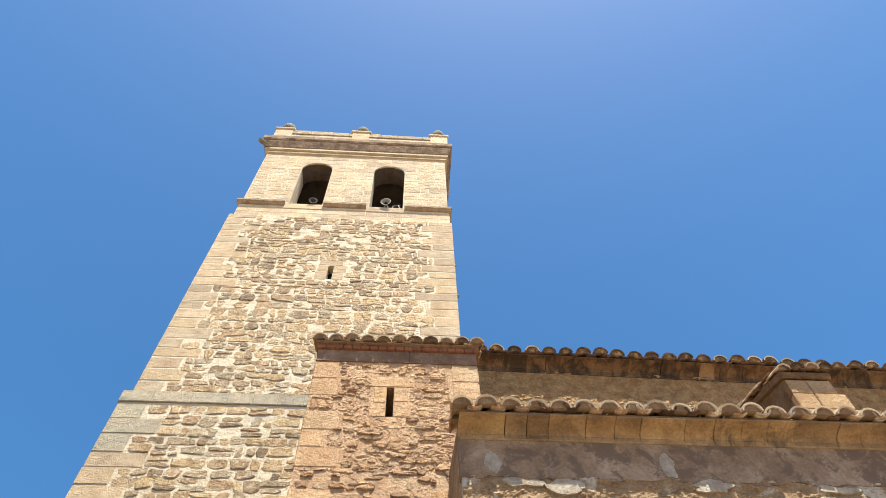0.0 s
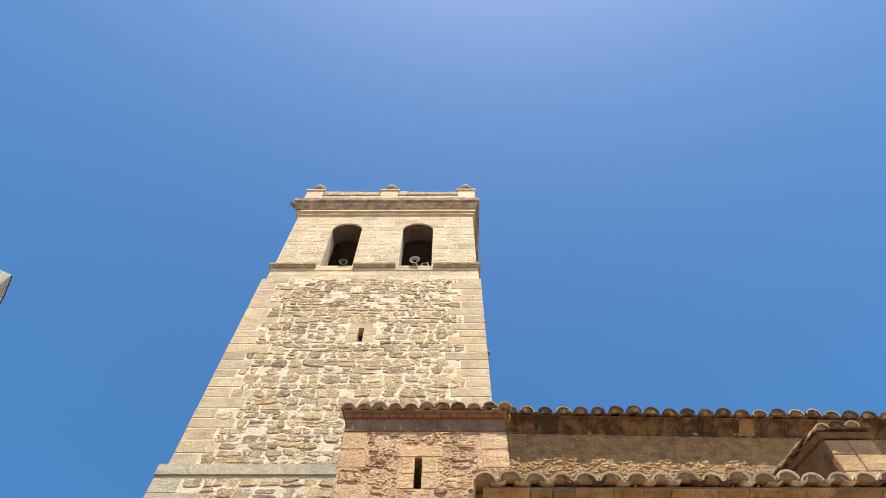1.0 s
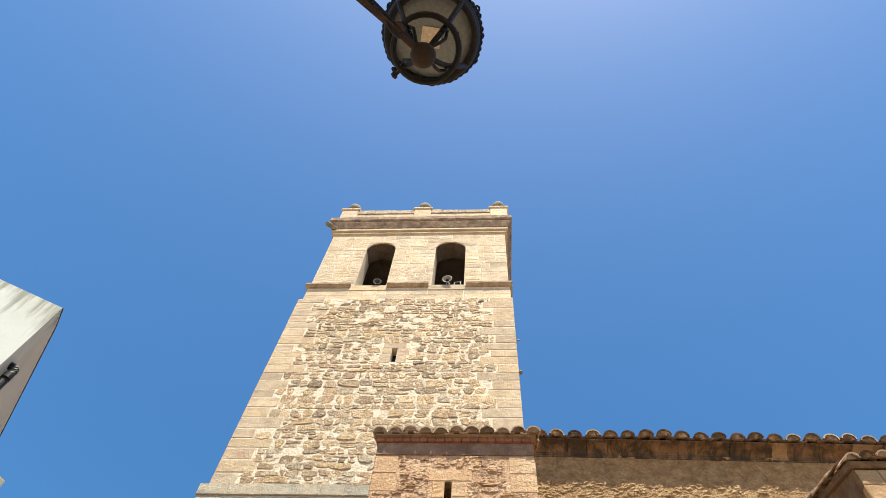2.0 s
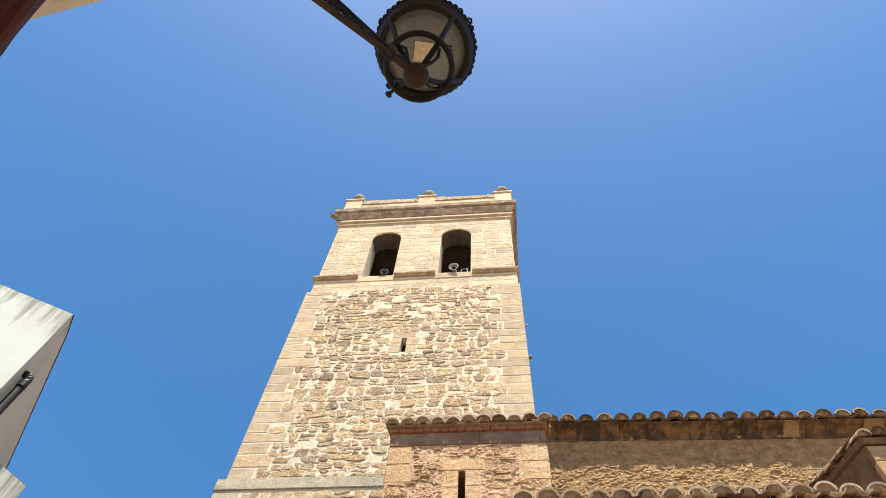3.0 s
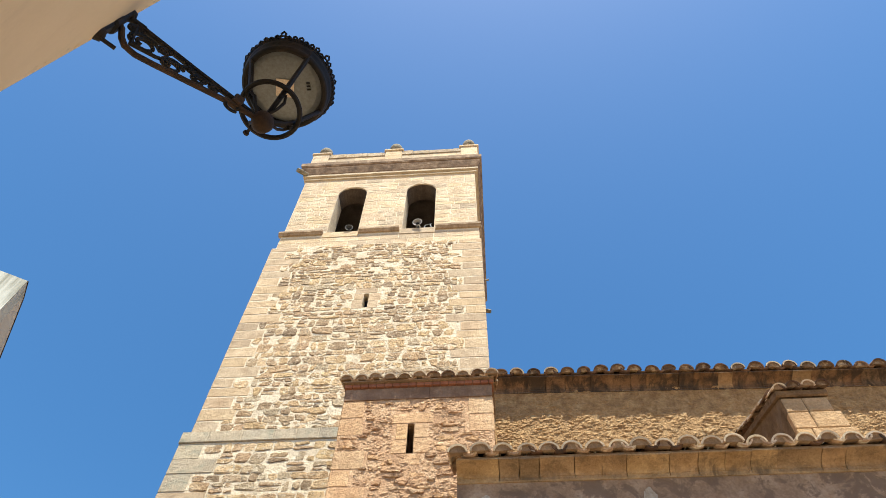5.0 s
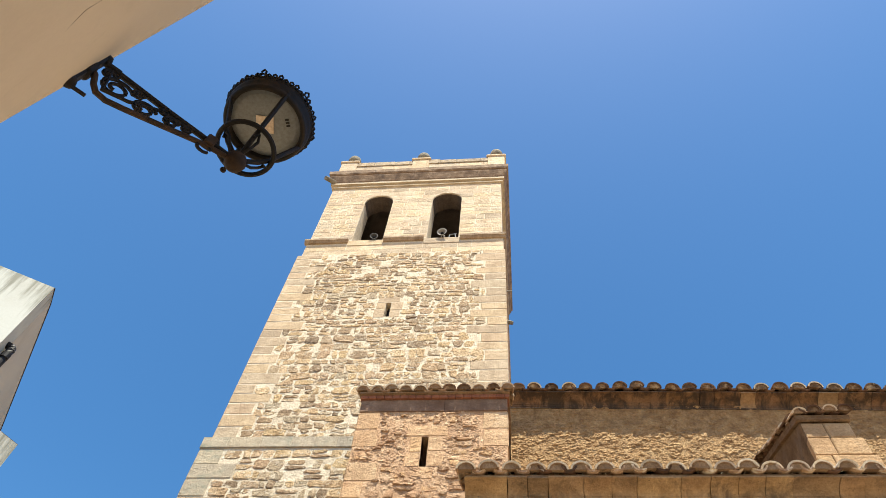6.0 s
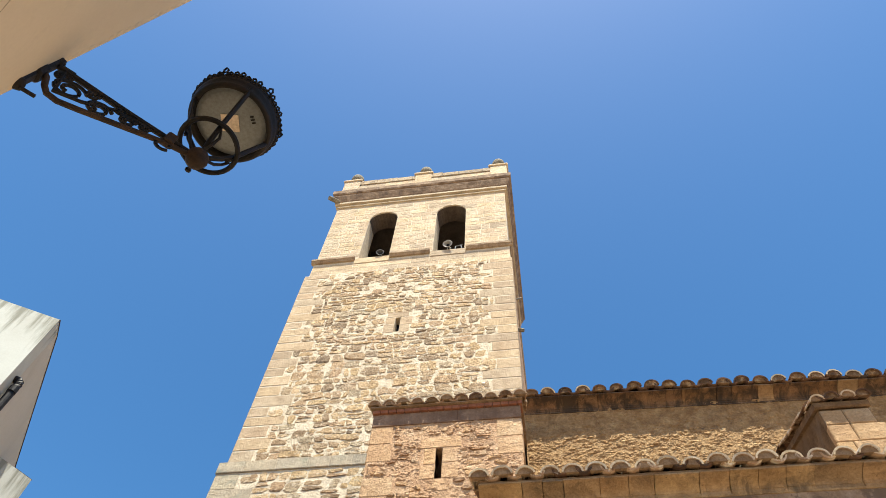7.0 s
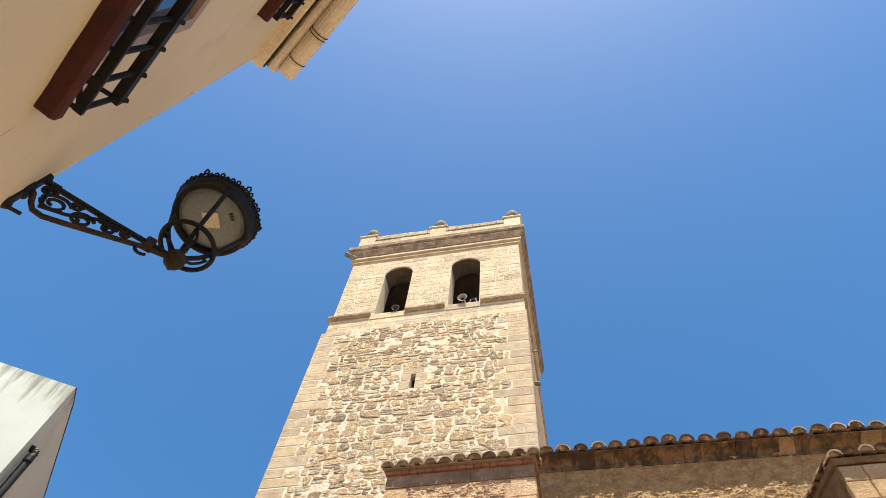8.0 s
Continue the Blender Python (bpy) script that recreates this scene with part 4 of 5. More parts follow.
for z0 in (4.13, 6.49):
    bm = bmesh.new()
    ragged_run(bm, -2.05, -0.69, [(0.02, z0 + 0.02), (-0.004, z0 + 0.02), (-0.06, z0 + 0.02), (-0.074, z0 + 0.03), (-0.076, z0 + 0.07), (-0.065, z0 + 0.085), (0.02, z0 + 0.095)], 0.004, z0, 0.014)
    part("sill", bm, M_RED, house, "dark red painted sill")
    A, B = (-0.088, z0 + 0.12), (-0.108, z0 + 0.34)
    bm = bmesh.new()
    box(bm, -2.0, -0.715, A[0] - 0.02, A[0] + 0.016, A[1] - 0.01, A[1] + 0.012)
    guard = part("pot_guard", bm, M_IRON, house, "black iron flower-pot guard")
    bm = bmesh.new()
    box(bm, -2.0, -0.705, B[0] - 0.022, B[0] + 0.018, B[1] - 0.01, B[1] + 0.045)
    part("top_rail", bm, M_IRON, guard)
    x = -0.725
    while x > -2.0:
        bm = bmesh.new()
        tube(bm, [(x, A[0] + 0.04, A[1] - 0.01), (x, A[0], A[1]), (x, B[0], B[1]), (x, B[0] - 0.03, B[1] + 0.04)], 0.011, 6)
        part("bar", bm, M_IRON, guard)
        x -= 0.13
    bm = bmesh.new()
    tube(bm, [(-0.725, 0.01, B[1] - 0.04), (-0.725, B[0], B[1])], 0.011, 6)
    part("stay", bm, M_IRON, guard)
    bm = bmesh.new()
    tube(bm, [(-0.725, 0.01, B[1] - 0.05), (-0.725, A[0], A[1])], 0.01, 6)
    part("stay", bm, M_IRON, guard)
bm = bmesh.new()
tube(bm, [(-0.475, 0.0008, 3.985), (-0.53, 0.0008, 3.998), (-0.575, 0.0008, 4.012), (-0.588, 0.0008, 4.055), (-0.602, 0.0008, 4.1), (-0.622, 0.0008, 4.13)], [0.0006, 0.0014, 0.0018, 0.0014, 0.0014, 0.0005], 5)
part("plaster_crack", bm, M_IRON_RUST, h_wall, "hairline plaster crack")
bm = bmesh.new()
tube(bm, [(-0.034 + 0.004 * mnoise.noise((0.3, 1.0, k * 0.35)), 0.034 + 0.004 * mnoise.noise((4.3, 1.0, k * 0.35)), 2.2 + 0.05 * k) for k in range(106)],
     [0.037 + 0.004 * mnoise.noise((9.3, 2.0, k * 0.5)) for k in range(106)], 14)
smooth(part("worn_corner", bm, M_BEIGE, house))
# dark red band over the ground floor
bm = bmesh.new()
ragged_run(bm, -3.2, 0.042, [(0.02, 3.114), (-0.003, 3.114), (-0.016, 3.117), (-0.018, 3.128), (-0.028, 3.131), (-0.033, 3.14), (-0.033, 3.165), (-0.024, 3.178), (0.02, 3.183)], 0.002, 1.0, 0.012)
part("red_band", bm, M_RED, house, "dark red painted moulding with worn edge")
# eave
bm = bmesh.new()
box(bm, -9.0, 0.03, -0.09, 0.45, HT + 0.002, HT + 0.07, 0.008)
part("eave_slab", bm, M_CREAM, house)
bm = bmesh.new()
box(bm, -9.0, 0.02, -0.1, 0.4, HT + 0.074, HT + 0.1)
part("eave_tile_course", bm, M_IRON_RUST, house)
bm = bmesh.new()
tube(bm, [(-0.06, -0.27, HT + 0.1), (-9.0, -0.27, HT + 0.1)], 0.075, 14)
g = part("gutter_pipe", bm, M_CREAM, house, "cream painted gutter tube tied with wire")
bm = bmesh.new()
tube(bm, [(0.0, -0.15, HT + 0.13), (-9.0, -0.15, HT + 0.13)], 0.05, 12)
part("gutter_tube", bm, M_CREAM, house)
for x in (-0.22, -0.5, -0.53, -1.0):
    bm = bmesh.new()
    tube(bm, [(x, -0.27 + 0.08 * math.cos(a), HT + 0.1 + 0.08 * math.sin(a)) for a in [2 * math.pi * k / 14 for k in range(14)]], 0.004, 5, True)
    part("wire_tie", bm, M_IRON_RUST, g)
bm = bmesh.new()
prism(bm, [(-9.0, HT + 0.105), (0.0, HT + 0.105), (0.0, HT + 0.2), (-9.0, HT + 0.2)], -0.1, 7.0)
part("house_roof", bm, M_TILE, house)


# ---- white houses ----
def white_house(name, x, y, turn, top, length, depth, label):
    """A limewashed house; its front right corner stands at x, y; the meshes hang from the parapet's top."""
    root = thing(name, pose(x, y, top, 0, 0, turn), label, "house", "white houses")
    bm = bmesh.new()
    box(bm, -length, 0, 0, 0.35, GZ - top, 0)
    part("front_wall", bm, M_WHITE, root)
    bm = bmesh.new()
    box(bm, -0.35, 0, 0.352, depth, GZ - top, 0)
    part("side_wall", bm, M_WHITE_SIDE, root)
    bm = bmesh.new()
    box(bm, -length, -0.352, 0.352, depth, -0.9, -0.7)
    part("flat_roof", bm, M_BED, root)
    bm = bmesh.new()
    box(bm, -length, -length + 0.35, 0.352, depth, GZ - top, 0)
    part("far_wall", bm, M_WHITE, root)
    for k in range(int(depth / 0.42)):
        bm = bmesh.new()
        box(bm, -0.37, 0.012, 0.02 + k * 0.42, 0.43 + k * 0.42, 0.002, 0.024, 0.004)
        part("coping_tile", bm, M_IRON_RUST, root)
    return root


w1 = white_house("white_house", -7.661, -5.714, 31.5, 10.901, 9, 7, "white limewashed house with run-off streaks and black downpipe")
for ob in w1.children:
    if ob.name.split(".")[0] != "front_wall":
        for v in ob.data.vertices:
            v.co.x -= 0.096 * max(v.co.y - 0.35, 0)
bm = bmesh.new()
tube(bm, [(-0.2, 0.27, -1.24), (0.02, 0.27, -1.24), (0.065, 0.268, -1.255), (0.092, 0.262, -1.285), (0.1, 0.255, -1.33), (0.1, 0.25, -1.4), (0.1, 0.23, -6.0)], [0.055, 0.06, 0.064, 0.066, 0.066, 0.062, 0.06], 14)
part("downpipe", bm, M_BLACK, w1, "black plastic downpipe")
bm = bmesh.new()
tube(bm, [(0.1, 0.24, -1.42), (0.1, 0.24, -1.52)], 0.07, 12)
part("pipe_socket", bm, M_BLACK, w1)
bm = bmesh.new()
holed_wall(bm, 1.15, 2.25, -3.1, -1.75, [(1.23, 2.17, -3.02, -1.83)], -0.03, 0.06)
w_frame = part("window_frame", bm, M_FRAME, w1, "brown wooden window frame")
bm = bmesh.new()
box(bm, 1.232, 2.168, -0.004, 0.004, -3.018, -1.832)
w_pane = part("pane", bm, M_GLASS, w_frame)
for ob in (w_frame, w_pane):
    ob.data.transform(Matrix(((-0.096, -1, 0, 0.045), (1, 0, 0, 0), (0, 0, 1, 0), (0, 0, 0, 1))))

w2 = white_house("white_house", -11.25, -6.16, 54, 14.0, 5, 5, "taller white limewashed house behind a lower roof")
for k in range(9):
    bm = bmesh.new()
    box(bm, 0.002, 0.03 + 0.008 * (k % 2), 0.36 + k * 0.5, 0.85 + k * 0.5, -0.37, -0.004, 0.004)
    part("eave_board", bm, M_IRON_RUST, w2, "dark weathered eave board")
for ob in w2.children:
    if ob.name.split(".")[0] != "front_wall":
        for v in ob.data.vertices:
            v.co.x += 0.48 * max(v.co.y - 0.35, 0)
bm = bmesh.new()
lathe(bm, [(0, 0.0), (0.05, 0.0), (0.11, 0.1), (0.1, 0.14), (0, 0.12)], 14, Matrix.Translation((0.1, 0.12, -0.3)))
part("rain_head", bm, M_HORN, w2)
bm = bmesh.new()
tube(bm, [(0.07, 0.14, -0.3), (0.07, 0.14, -4.5)], 0.05, 10)
part("downpipe", bm, M_HORN, w2)
white_house("white_house", -8.87, -3.0, 63, 9.93, 1.6, 3, "low white house end with cream coping")

# ---- street lamp on the corner ----
ball = Vector((-1.164, -10.517, 4.73))
base = Vector((-1.596, -10.992, 0))
arm_dir = Vector((ball.x - base.x, ball.y - base.y, 0))
AL = arm_dir.length
lamp = thing("wall_lamp", Matrix.Translation((base.x, base.y, -0.155)) @ Matrix.Rotation(math.atan2(arm_dir.y, arm_dir.x), 4, "Z"),
             "ornate black iron street lantern on scrolled wall bracket", "street lamp")
# local x runs out along the arm
bm = bmesh.new()
box(bm, -0.02, 0.012, -0.026, 0.026, 4.5, 4.81, 0.008)
box(bm, -0.02, 0.022, -0.034, 0.034, 4.62, 4.7, 0.01)
lathe(bm, [(0, -0.02), (0.024, -0.02), (0.029, -0.006), (0.024, 0.01), (0, 0.018)], 14, Matrix.Translation((0.01, 0, 4.8)) @ Matrix.Rotation(math.pi / 2, 4, "Y"))
lathe(bm, [(0, -0.02), (0.024, -0.02), (0.029, -0.006), (0.024, 0.01), (0, 0.018)], 14, Matrix.Translation((0.01, 0, 4.52)) @ Matrix.Rotation(math.pi / 2, 4, "Y"))
part("wall_plate", bm, M_IRON, lamp)
for zz in (4.79, 4.5):
    bm = bmesh.new()
    tube(bm, [(0.02, 0, zz), (0.075, 0, zz)], 0.009, 6)
    part("bolt", bm, M_IRON, lamp)
bm = bmesh.new()
tube(bm, [(0.02, 0, 4.775), (AL * 0.5, 0, 4.75), (AL, 0, 4.735)], 0.014, 8)
part("top_bar", bm, M_IRON, lamp)
bm = bmesh.new()
tube(bm, [(0.0, 0, 4.69), (0.03, 0, 4.66), (0.055, 0, 4.6), (0.085, 0, 4.56), (0.13, 0, 4.55), (0.2, 0, 4.575), (AL * 0.78, 0, 4.70), (AL * 0.95, 0, 4.722)], 0.0125, 8)
part("lower_bar", bm, M_IRON_RUST, lamp)
for cx, cz, r in ((0.115, 4.665, 0.066), (0.06, 4.725, 0.032), (0.185, 4.72, 0.026), (0.24, 4.655, 0.05), (0.3, 4.725, 0.022), (0.345, 4.69, 0.034), (0.41, 4.712, 0.024)):
    bm = bmesh.new()
    tube(bm, [(cx + r * (1 - k / 40) * math.cos(a), 0, cz + r * (1 - k / 40) * math.sin(a)) for k, a in [(k, 0.5 + k * 0.36) for k in range(30)]], 0.0085, 6)
    part("scroll", bm, M_IRON, lamp)
bm = bmesh.new()
tube(bm, [(0.05, 0, 4.76), (0.09, 0, 4.6), (0.18, 0, 4.635), (0.28, 0, 4.715), (0.4, 0, 4.73)], 0.009, 6)
part("scroll", bm, M_IRON, lamp)
bm = bmesh.new()
box(bm, AL * 0.76, AL * 0.83, -0.022, 0.022, 4.70, 4.775, 0.006)
part("collar", bm, M_IRON_RUST, lamp)
bm = bmesh.new()
tube(bm, [(AL * 0.79 + 0.03 * math.cos(a), 0, 4.675 + 0.03 * math.sin(a)) for a in [0.4 + k * 0.35 for k in range(16)]], 0.008, 6)
part("scroll", bm, M_IRON, lamp)
# the bracket climbs from the wall to the joint
for ob in lamp.children:
    for v in ob.data.vertices:
        v.co.z -= 0.075 * (1 - v.co.x / AL)
LZ = 4.73
bm = bmesh.new()
lathe(bm, [(0, LZ - 0.058), (0.02, LZ - 0.055), (0.042, LZ - 0.03), (0.05, LZ), (0.042, LZ + 0.03), (0.024, LZ + 0.05), (0, LZ + 0.055)], 18, Matrix.Translation((AL, 0, 0)))
smooth(part("ball_joint", bm, M_IRON_RUST, lamp, "rusty iron ball joint"))
arm_az = math.degrees(math.atan2(arm_dir.y, arm_dir.x))
lantern = thing("lantern", Matrix.Translation((AL, 0, 0)) @ Matrix.Rotation(-math.radians(arm_az), 4, "Z") @ Matrix.Diagonal((0.9, 0.9, 1, 1)), "", "")
for key in list(lantern.keys()):
    del lantern[key]
lantern.parent = lamp
RZ = 5.182
for az in (-45, -132, 40, 143):
    c, s = math.cos(radians(az)), math.sin(radians(az))
    bm = bmesh.new()
    tube(bm, [(0.03 * c, 0.03 * s, LZ + 0.04), (0.09 * c, 0.09 * s, LZ + 0.1), (0.13 * c, 0.13 * s, LZ + 0.17), (0.155 * c, 0.155 * s, LZ + 0.25), (0.21 * c, 0.21 * s, RZ - 0.03), (0.225 * c, 0.225 * s, RZ + 0.02)], 0.013, 8)
    part("stay", bm, M_IRON, lantern)
    bm = bmesh.new()
    tube(bm, [(0.04 * c, 0.04 * s, LZ + 0.02), (0.075 * c - 0.02 * s, 0.075 * s + 0.02 * c, LZ + 0.055), (0.1 * c - 0.03 * s, 0.1 * s + 0.03 * c, LZ + 0.1), (0.125 * c - 0.015 * s, 0.125 * s + 0.015 * c, LZ + 0.125), (0.115 * c, 0.115 * s, LZ + 0.1)], 0.008, 6)
    part("leaf_scroll", bm, M_IRON, lantern)
    for r, z in ((0.158, LZ + 0.15), (0.2, RZ - 0.06)) if az == 143 else ():
        bm = bmesh.new()
        lathe(bm, [(0, 0.0), (0.008, 0.0), (0.009, 0.02), (0.016, 0.024), (0.016, 0.036), (0, 0.042)], 8, Matrix.Translation((r * c, r * s, z)) @ Matrix.Rotation(radians(az), 4, "Z") @ Matrix.Rotation(math.pi / 2, 4, "Y"))
        part("screw_knob", bm, M_IRON, lantern)
bm = bmesh.new()
tube(bm, [(0.146 * math.cos(a), 0.146 * math.sin(a), LZ + 0.145) for a in [2 * math.pi * k / 32 for k in range(32)]], 0.0135, 8, True)
part("hoop", bm, M_IRON, lantern)
bm = bmesh.new()
lathe(bm, [(0.2, RZ - 0.012), (0.212, RZ - 0.024), (0.226, RZ - 0.016), (0.232, RZ), (0.226, RZ + 0.014), (0.236, RZ + 0.03), (0.242, RZ + 0.06), (0.236, RZ + 0.09), (0.19, RZ + 0.09), (0.2, RZ - 0.012)], 40)
smooth(part("rim", bm, M_IRON, lantern))
bm = bmesh.new()
lathe(bm, [(0.0, RZ + 0.004), (0.1, RZ + 0.005), (0.17, RZ + 0.012), (0.199, RZ + 0.02), (0.199, RZ + 0.03), (0.0, RZ + 0.03)], 40)
part("lamp_plate", bm, M_PLATE, lantern, "grey lamp plate with pale square panel")
bm = bmesh.new()
box(bm, -0.048, 0.048, -0.048, 0.048, RZ - 0.002, RZ + 0.003)
bmesh.ops.rotate(bm, verts=bm.verts, cent=(0, 0, 0), matrix=Matrix.Rotation(0.2, 3, "Z"))
part("led_panel", bm, M_PATCH, lantern, "pale square panel")
for k, u in enumerate((-0.022, 0.0, 0.022)):
    bm = bmesh.new()
    box(bm, 0.118, 0.138, u * 0.8 - 0.004, u * 0.8 + 0.004, RZ + 0.002, RZ + 0.006)
    part("marking_bar", bm, M_BLACK, lantern)
# openwork crown
CZ = RZ + 0.062
bm = bmesh.new()
for k in range(48):
    a = 2 * math.pi * (k + 0.5) / 48
    tall = k % 8 == 4
    h = 0.066 if tall else (0.047, 0.033, 0.04)[k % 3]
    w = 0.019 if not tall else 0.024
    r0 = 0.238
    ca, sa = math.cos(a), math.sin(a)

    def crown_pt(u, v):
        r = r0 + 0.38 * v
        return (r * ca - u * sa, r * sa + u * ca, CZ + v)
    tube(bm, [crown_pt(u * w, v * h) for u, v in ((-0.9, 0), (0.9, 0), (1.1, 0.3), (0.4, 0.55), (0.55, 0.75), (0, 1), (-0.55, 0.75), (-0.4, 0.55), (-1.1, 0.3))], 0.0062, 5, True)
    tube(bm, [crown_pt(w * 0.55 * math.cos(q), h * 0.32 + h * 0.2 * math.sin(q)) for q in [math.pi * 2 * j / 6 for j in range(6)]], 0.005, 4, True)
part("crown", bm, M_IRON, lantern, "openwork iron crown of leaf points")
bm = bmesh.new()
lathe(bm, [(0.2, CZ + 0.02), (0.24, CZ + 0.02), (0.235, CZ + 0.05), (0.16, CZ + 0.13), (0.07, CZ + 0.2), (0.05, CZ + 0.26), (0.0, CZ + 0.28)], 32)
smooth(part("hood", bm, M_IRON, lantern))

# ---- loudspeaker horns on the belfry sills ----
def horn(x, tilt, yaw, y, size, mat, label):
    root = thing("loudspeaker_horn", pose(x, y, SILL + 0.24 * size, 0, 0, yaw) @ Matrix.Scale(size, 4), label, "loudspeaker", "belfry loudspeakers")
    m = Matrix.Rotation(radians(90 + tilt), 4, "X")
    bm = bmesh.new()
    lathe(bm, [(0.0, -0.36), (0.09, -0.36), (0.09, -0.22), (0.05, -0.2), (0.06, -0.12), (0.1, -0.02), (0.17, 0.05), (0.22, 0.08), (0.225, 0.07), (0.17, 0.035), (0.1, -0.03), (0.05, -0.12), (0.0, -0.12)], 24, m)
    smooth(part("bell", bm, mat, root))
    bm = bmesh.new()
    lathe(bm, [(0, -0.1), (0.07, -0.08), (0.075, -0.03), (0.05, 0.02), (0, 0.03)], 16, m)
    smooth(part("driver", bm, M_BLACK, root))
    bm = bmesh.new()
    box(bm, -0.03, 0.03, 0.12, 0.18, -0.235, 0.0, 0.005)
    part("foot", bm, M_IRON, root)
    return root


horn(-4.67, 12, 8, 0.03, 0.64, M_HORN_SHADED, "grey loudspeaker horn on the belfry sill, darkened for shade")
h2 = horn(-2.25, 12, -6, -0.02, 0.78, M_HORN, "pale grey loudspeaker horn on the belfry sill")
bm = bmesh.new()
for p in ([(0.2, 0.35, -0.22), (0.28, 0.3, 0.26), (0.6, 0.3, 0.3)], [(0.6, 0.35, -0.22), (0.52, 0.3, 0.28)], [(0.24, 0.32, -0.05), (0.62, 0.32, -0.12)]):
    tube(bm, p, 0.025, 6)
part("stand", bm, M_PLATE, h2, "grey metal stand")

# ---- pieces of the walls ----
lay_stones(TOWER_NEAR[:300], M_STONE, shaft, 0.0, 0.013)
join_stones(TOWER_NEAR[300:] + TOWER_FAR, M_STONE_J, shaft, 0.0, 0.015, "rubble_stone")
join_stones(TOWER_CHIPS, M_STONE_J, shaft, 0.0, 0.007, "packing_stone")
lay_stones(low_spots[-140:], M_STONE, lower, -0.1, 0.013)
join_stones(low_spots[:-140], M_STONE_J, lower, -0.1, 0.013, "rubble_stone")
relief("mortar_face", M_MORTAR, shaft, TX0 + 0.4, TX1 - 0.4, LEDGE + 0.06, SET - 0.01, 0.0, 0.032, (0.22, 0.15), 0.009, 0.014,
       [(-3.66, -3.5, 17.53, 18.22)], lambda x, z: 1.0 if QL(z) - 0.02 < x < QR(z) + 0.02 and not (-3.96 < x < -3.16 and 17.5 < z < 18.5) else 0.0, 3.0)
TQL, TQR = quoin_edge(0, tq, UX0), quoin_edge(1, tq, UX1)
u_spots = coursed(UX0, UX1, 8.4, 11.5, 0.09, 0.17, 0.12, 0.34, 0.02, [(-1.98, -1.26, 10.15, 11.14), (-1.82, -1.44, 9.9, 10.15)], TQL, TQR, drop=0.45)
lay_stones(u_spots[-80:], M_TURRET, t_wall, UY, 0.022)
join_stones(u_spots[:-80], M_TURRET_J, t_wall, UY, 0.022, "rubble_stone")
relief("rubble_face", M_TURRET_BED, t_wall, UX0 + 0.005, UX1 - 0.005, 9.0, 11.5, UY, 0.019, (0.17, 0.09), 0.028, 0.018,
       [(-1.70, -1.575, 10.15, 10.86)], lambda x, z: 0.25 if x > TQR(z) - 0.03 or x < TQL(z) + 0.03 or (-1.98 < x < -1.3 and 10.1 < z < 11.2) else 1.0, 5.0)
relief("rubble_face", M_NAVE, n_wall, NX0 + 0.03, 11.0, 10.9, 12.77, NY, 0.019, (0.16, 0.08), 0.034, 0.018, seed=7.0)
relief("rubble_face", M_AISLE, a_wall, AX0 + 0.01, 7.6, 6.2, 7.58, AY, 0.019, (0.16, 0.08), 0.036, 0.018, seed=11.0)

# dressed blocks of the belfry front
def arch_side(a, b, z, left):
    """The opening's edge at a height: its left or right limit."""
    c, r = (a + b) / 2, (b - a) / 2 + 0.006
    half = r if z <= SPR else math.sqrt(max(r * r - (z - SPR) ** 2, 0))
    return c - half if left else c + half


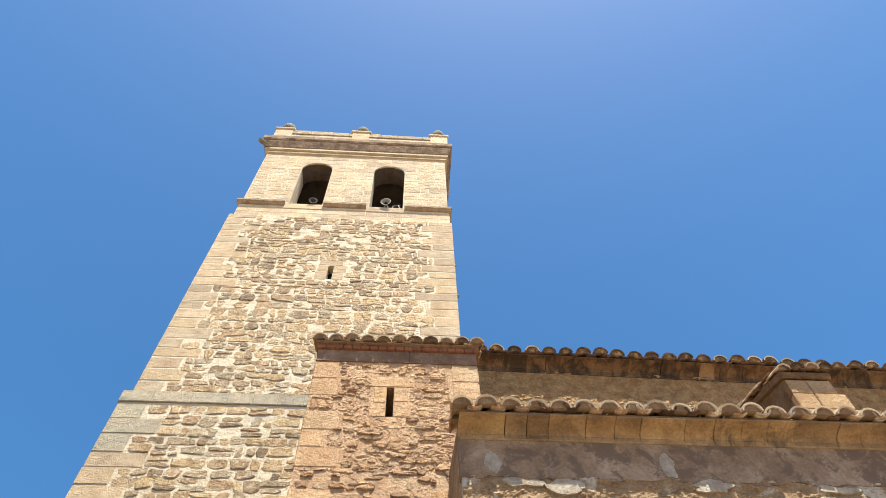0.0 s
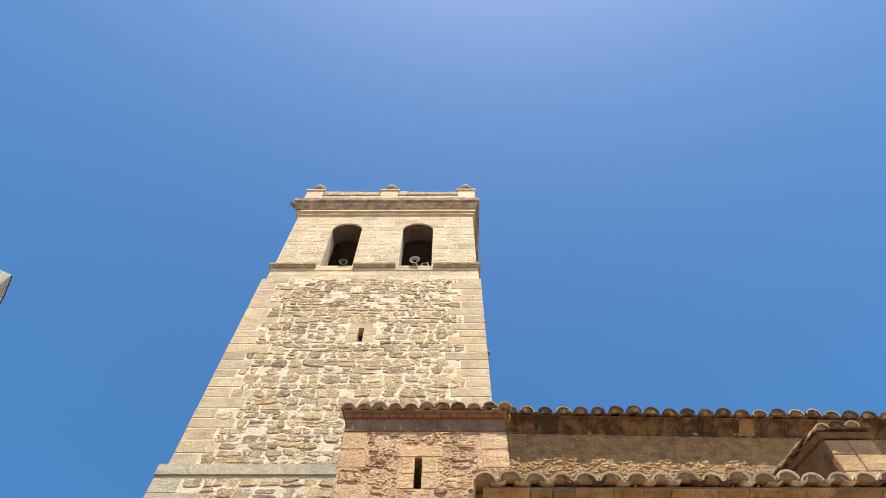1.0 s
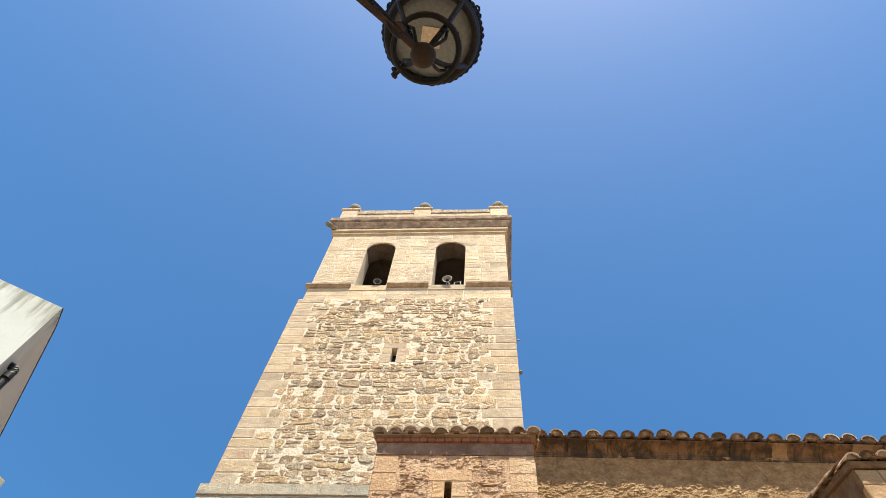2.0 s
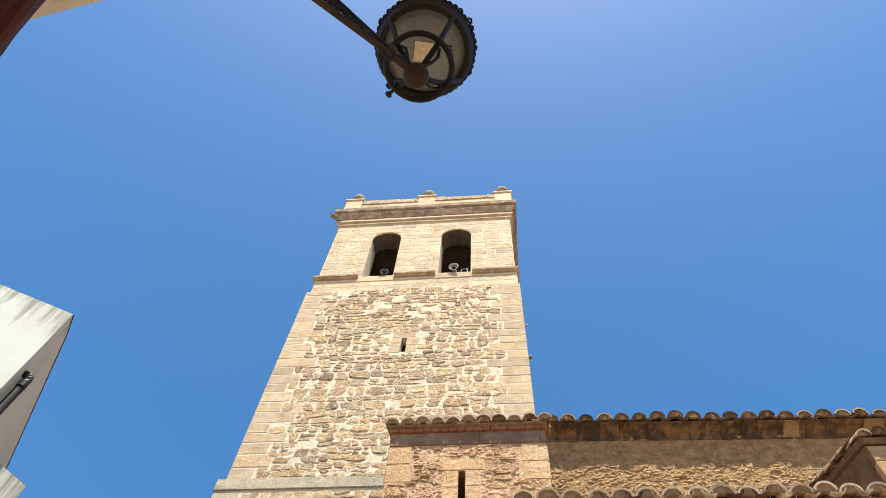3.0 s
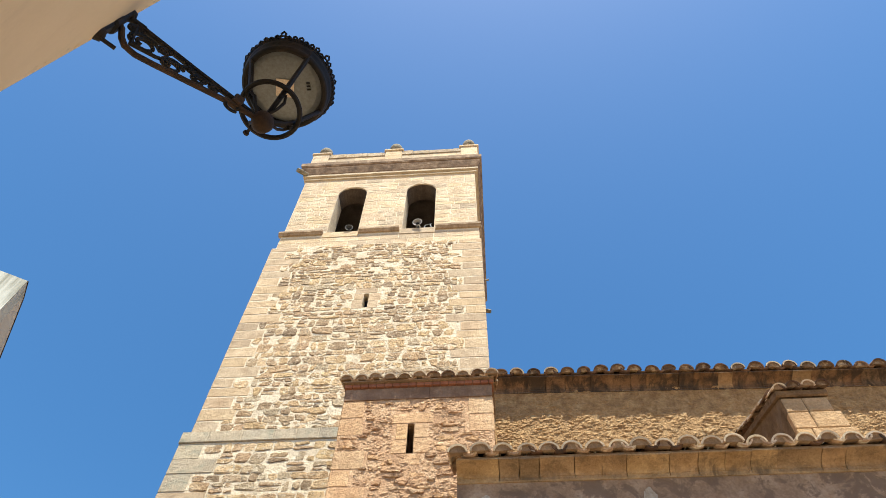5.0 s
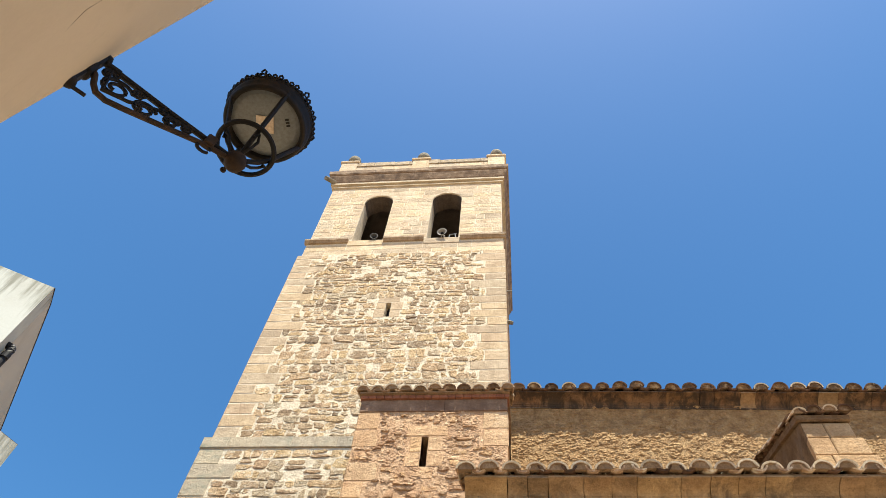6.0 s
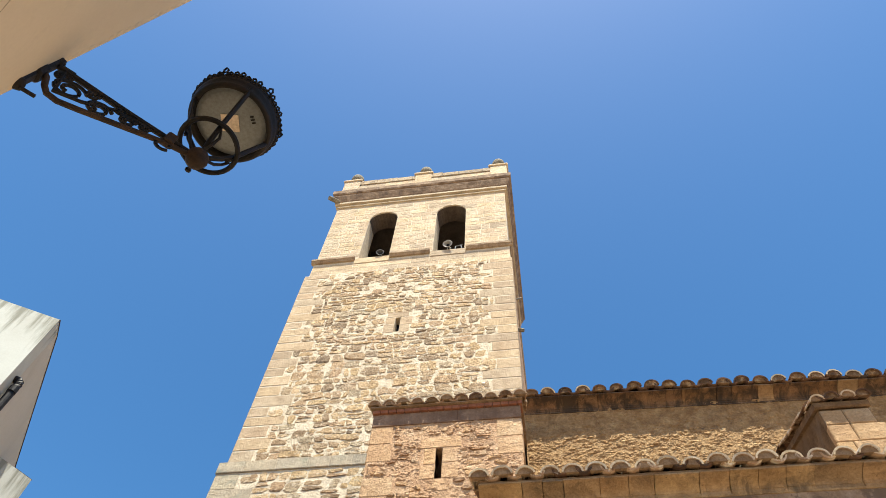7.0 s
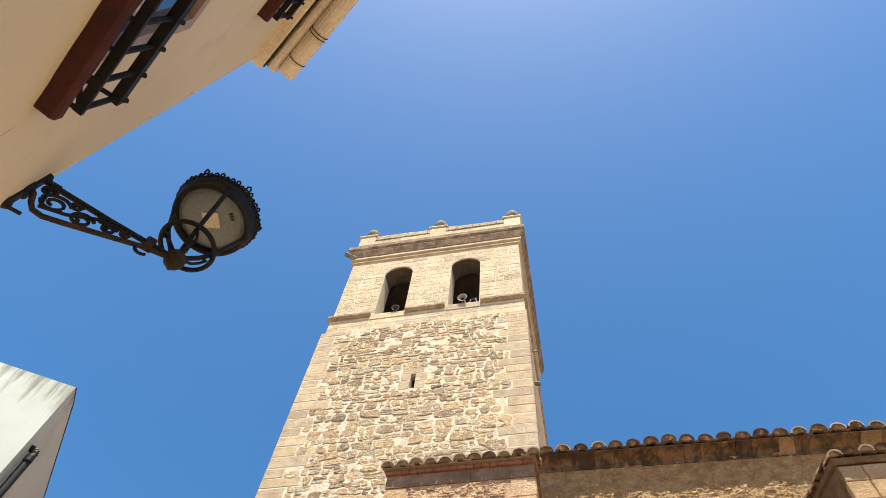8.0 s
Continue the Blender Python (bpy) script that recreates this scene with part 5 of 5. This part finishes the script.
def worn_block(bm, lp, rp):
    """A dressed block between its left and right edges: ragged arrises, chipped shoulders, a slightly tilted face."""
    n = max(2, round((rp[0][0] - lp[0][0]) / 0.11))
    low = [(lp[0][0] + (rp[0][0] - lp[0][0]) * k / n, lp[0][1]) for k in range(n)]
    high = [(rp[-1][0] + (lp[-1][0] - rp[-1][0]) * k / n, rp[-1][1]) for k in range(n)]
    ring = low + rp[:-1] + high + list(reversed(lp))[:-1]
    cx, cz = sum(q[0] for q in ring) / len(ring), sum(q[1] for q in ring) / len(ring)
    p, tx, tz = rnd.uniform(0.002, 0.008), rnd.uniform(-0.006, 0.006), rnd.uniform(-0.012, 0.016)
    rough = rnd.uniform(0.004, 0.02)
    back = [bm.verts.new((x, BY + 0.012, z)) for x, z in ring]
    shoulder, face = [], []
    for x, z in ring:
        chip = rough * (0.4 + 1.6 * abs(mnoise.noise((x * 9, 3.0, z * 9))))
        kx, kz = (1 if x > cx else -1), (1 if z > cz else -1)
        shoulder.append(bm.verts.new((x - kx * chip * 0.5, BY - 0.001, z - kz * chip * 0.7)))
        face.append(bm.verts.new((x - kx * (chip + 0.012), min(BY - 0.002, BY - p + tx * (x - cx) + tz * (z - cz)), z - kz * (chip + 0.008))))
    mid = [bm.verts.new((cx + (x - cx) * 0.5, min(BY - 0.003, BY - p - rnd.uniform(-0.004, 0.005)), cz + (z - cz) * 0.5)) for x, z in ring]
    hub = bm.verts.new((cx, BY - p - 0.003, cz))
    for a, b in ((back, shoulder), (shoulder, face), (face, mid)):
        for i in range(len(ring)):
            j = (i + 1) % len(ring)
            bm.faces.new((a[i], a[j], b[j], b[i]))
    for i in range(len(ring)):
        bm.faces.new((mid[i], mid[(i + 1) % len(ring)], hub))


def belfry_blocks():
    z = 22.28
    row = 0
    while z < BTOP - 0.16:
        h = min(0.32 + rnd.uniform(-0.07, 0.08), BTOP - 0.12 - z)
        za, zb = z + 0.006, z + h - 0.006
        top = SPR + (ARCH[0][1] - ARCH[0][0]) / 2
        spans = [(BX0, BX1)] if za >= top else [(BX0, ARCH[0][0]), (ARCH[0][1], ARCH[1][0]), (ARCH[1][1], BX1)]
        for si, (a, b) in enumerate(spans):
            n = max(1, round((b - a) / 0.52))
            cuts = [a] + sorted(a + (b - a) * (k + (0.35 if row % 2 else 0.0) + rnd.uniform(-0.25, 0.25)) / n for k in range(1, n)) + [b]
            for k in range(len(cuts) - 1):
                l, r_ = cuts[k] + rnd.uniform(0.004, 0.012), cuts[k + 1] - rnd.uniform(0.004, 0.012)
                steps = [za + (zb - za) * q / 4 for q in range(5)]
                lp = [(l, q) for q in steps]
                rp = [(r_, q) for q in steps]
                if za < top and si > 0 and k == 0:
                    lp = [(arch_side(*ARCH[si - 1], q, False), q) for q in steps]
                if za < top and si < 2 and k == len(cuts) - 2:
                    rp = [(arch_side(*ARCH[si], q, True), q) for q in steps]
                if min(p[0] for p in rp) - max(p[0] for p in lp) < 0.05:
                    continue
                bm = bmesh.new()
                worn_block(bm, lp, rp)
                part("ashlar_block", bm, M_ASHLAR, belfry)
        z += h
        row += 1


belfry_blocks()
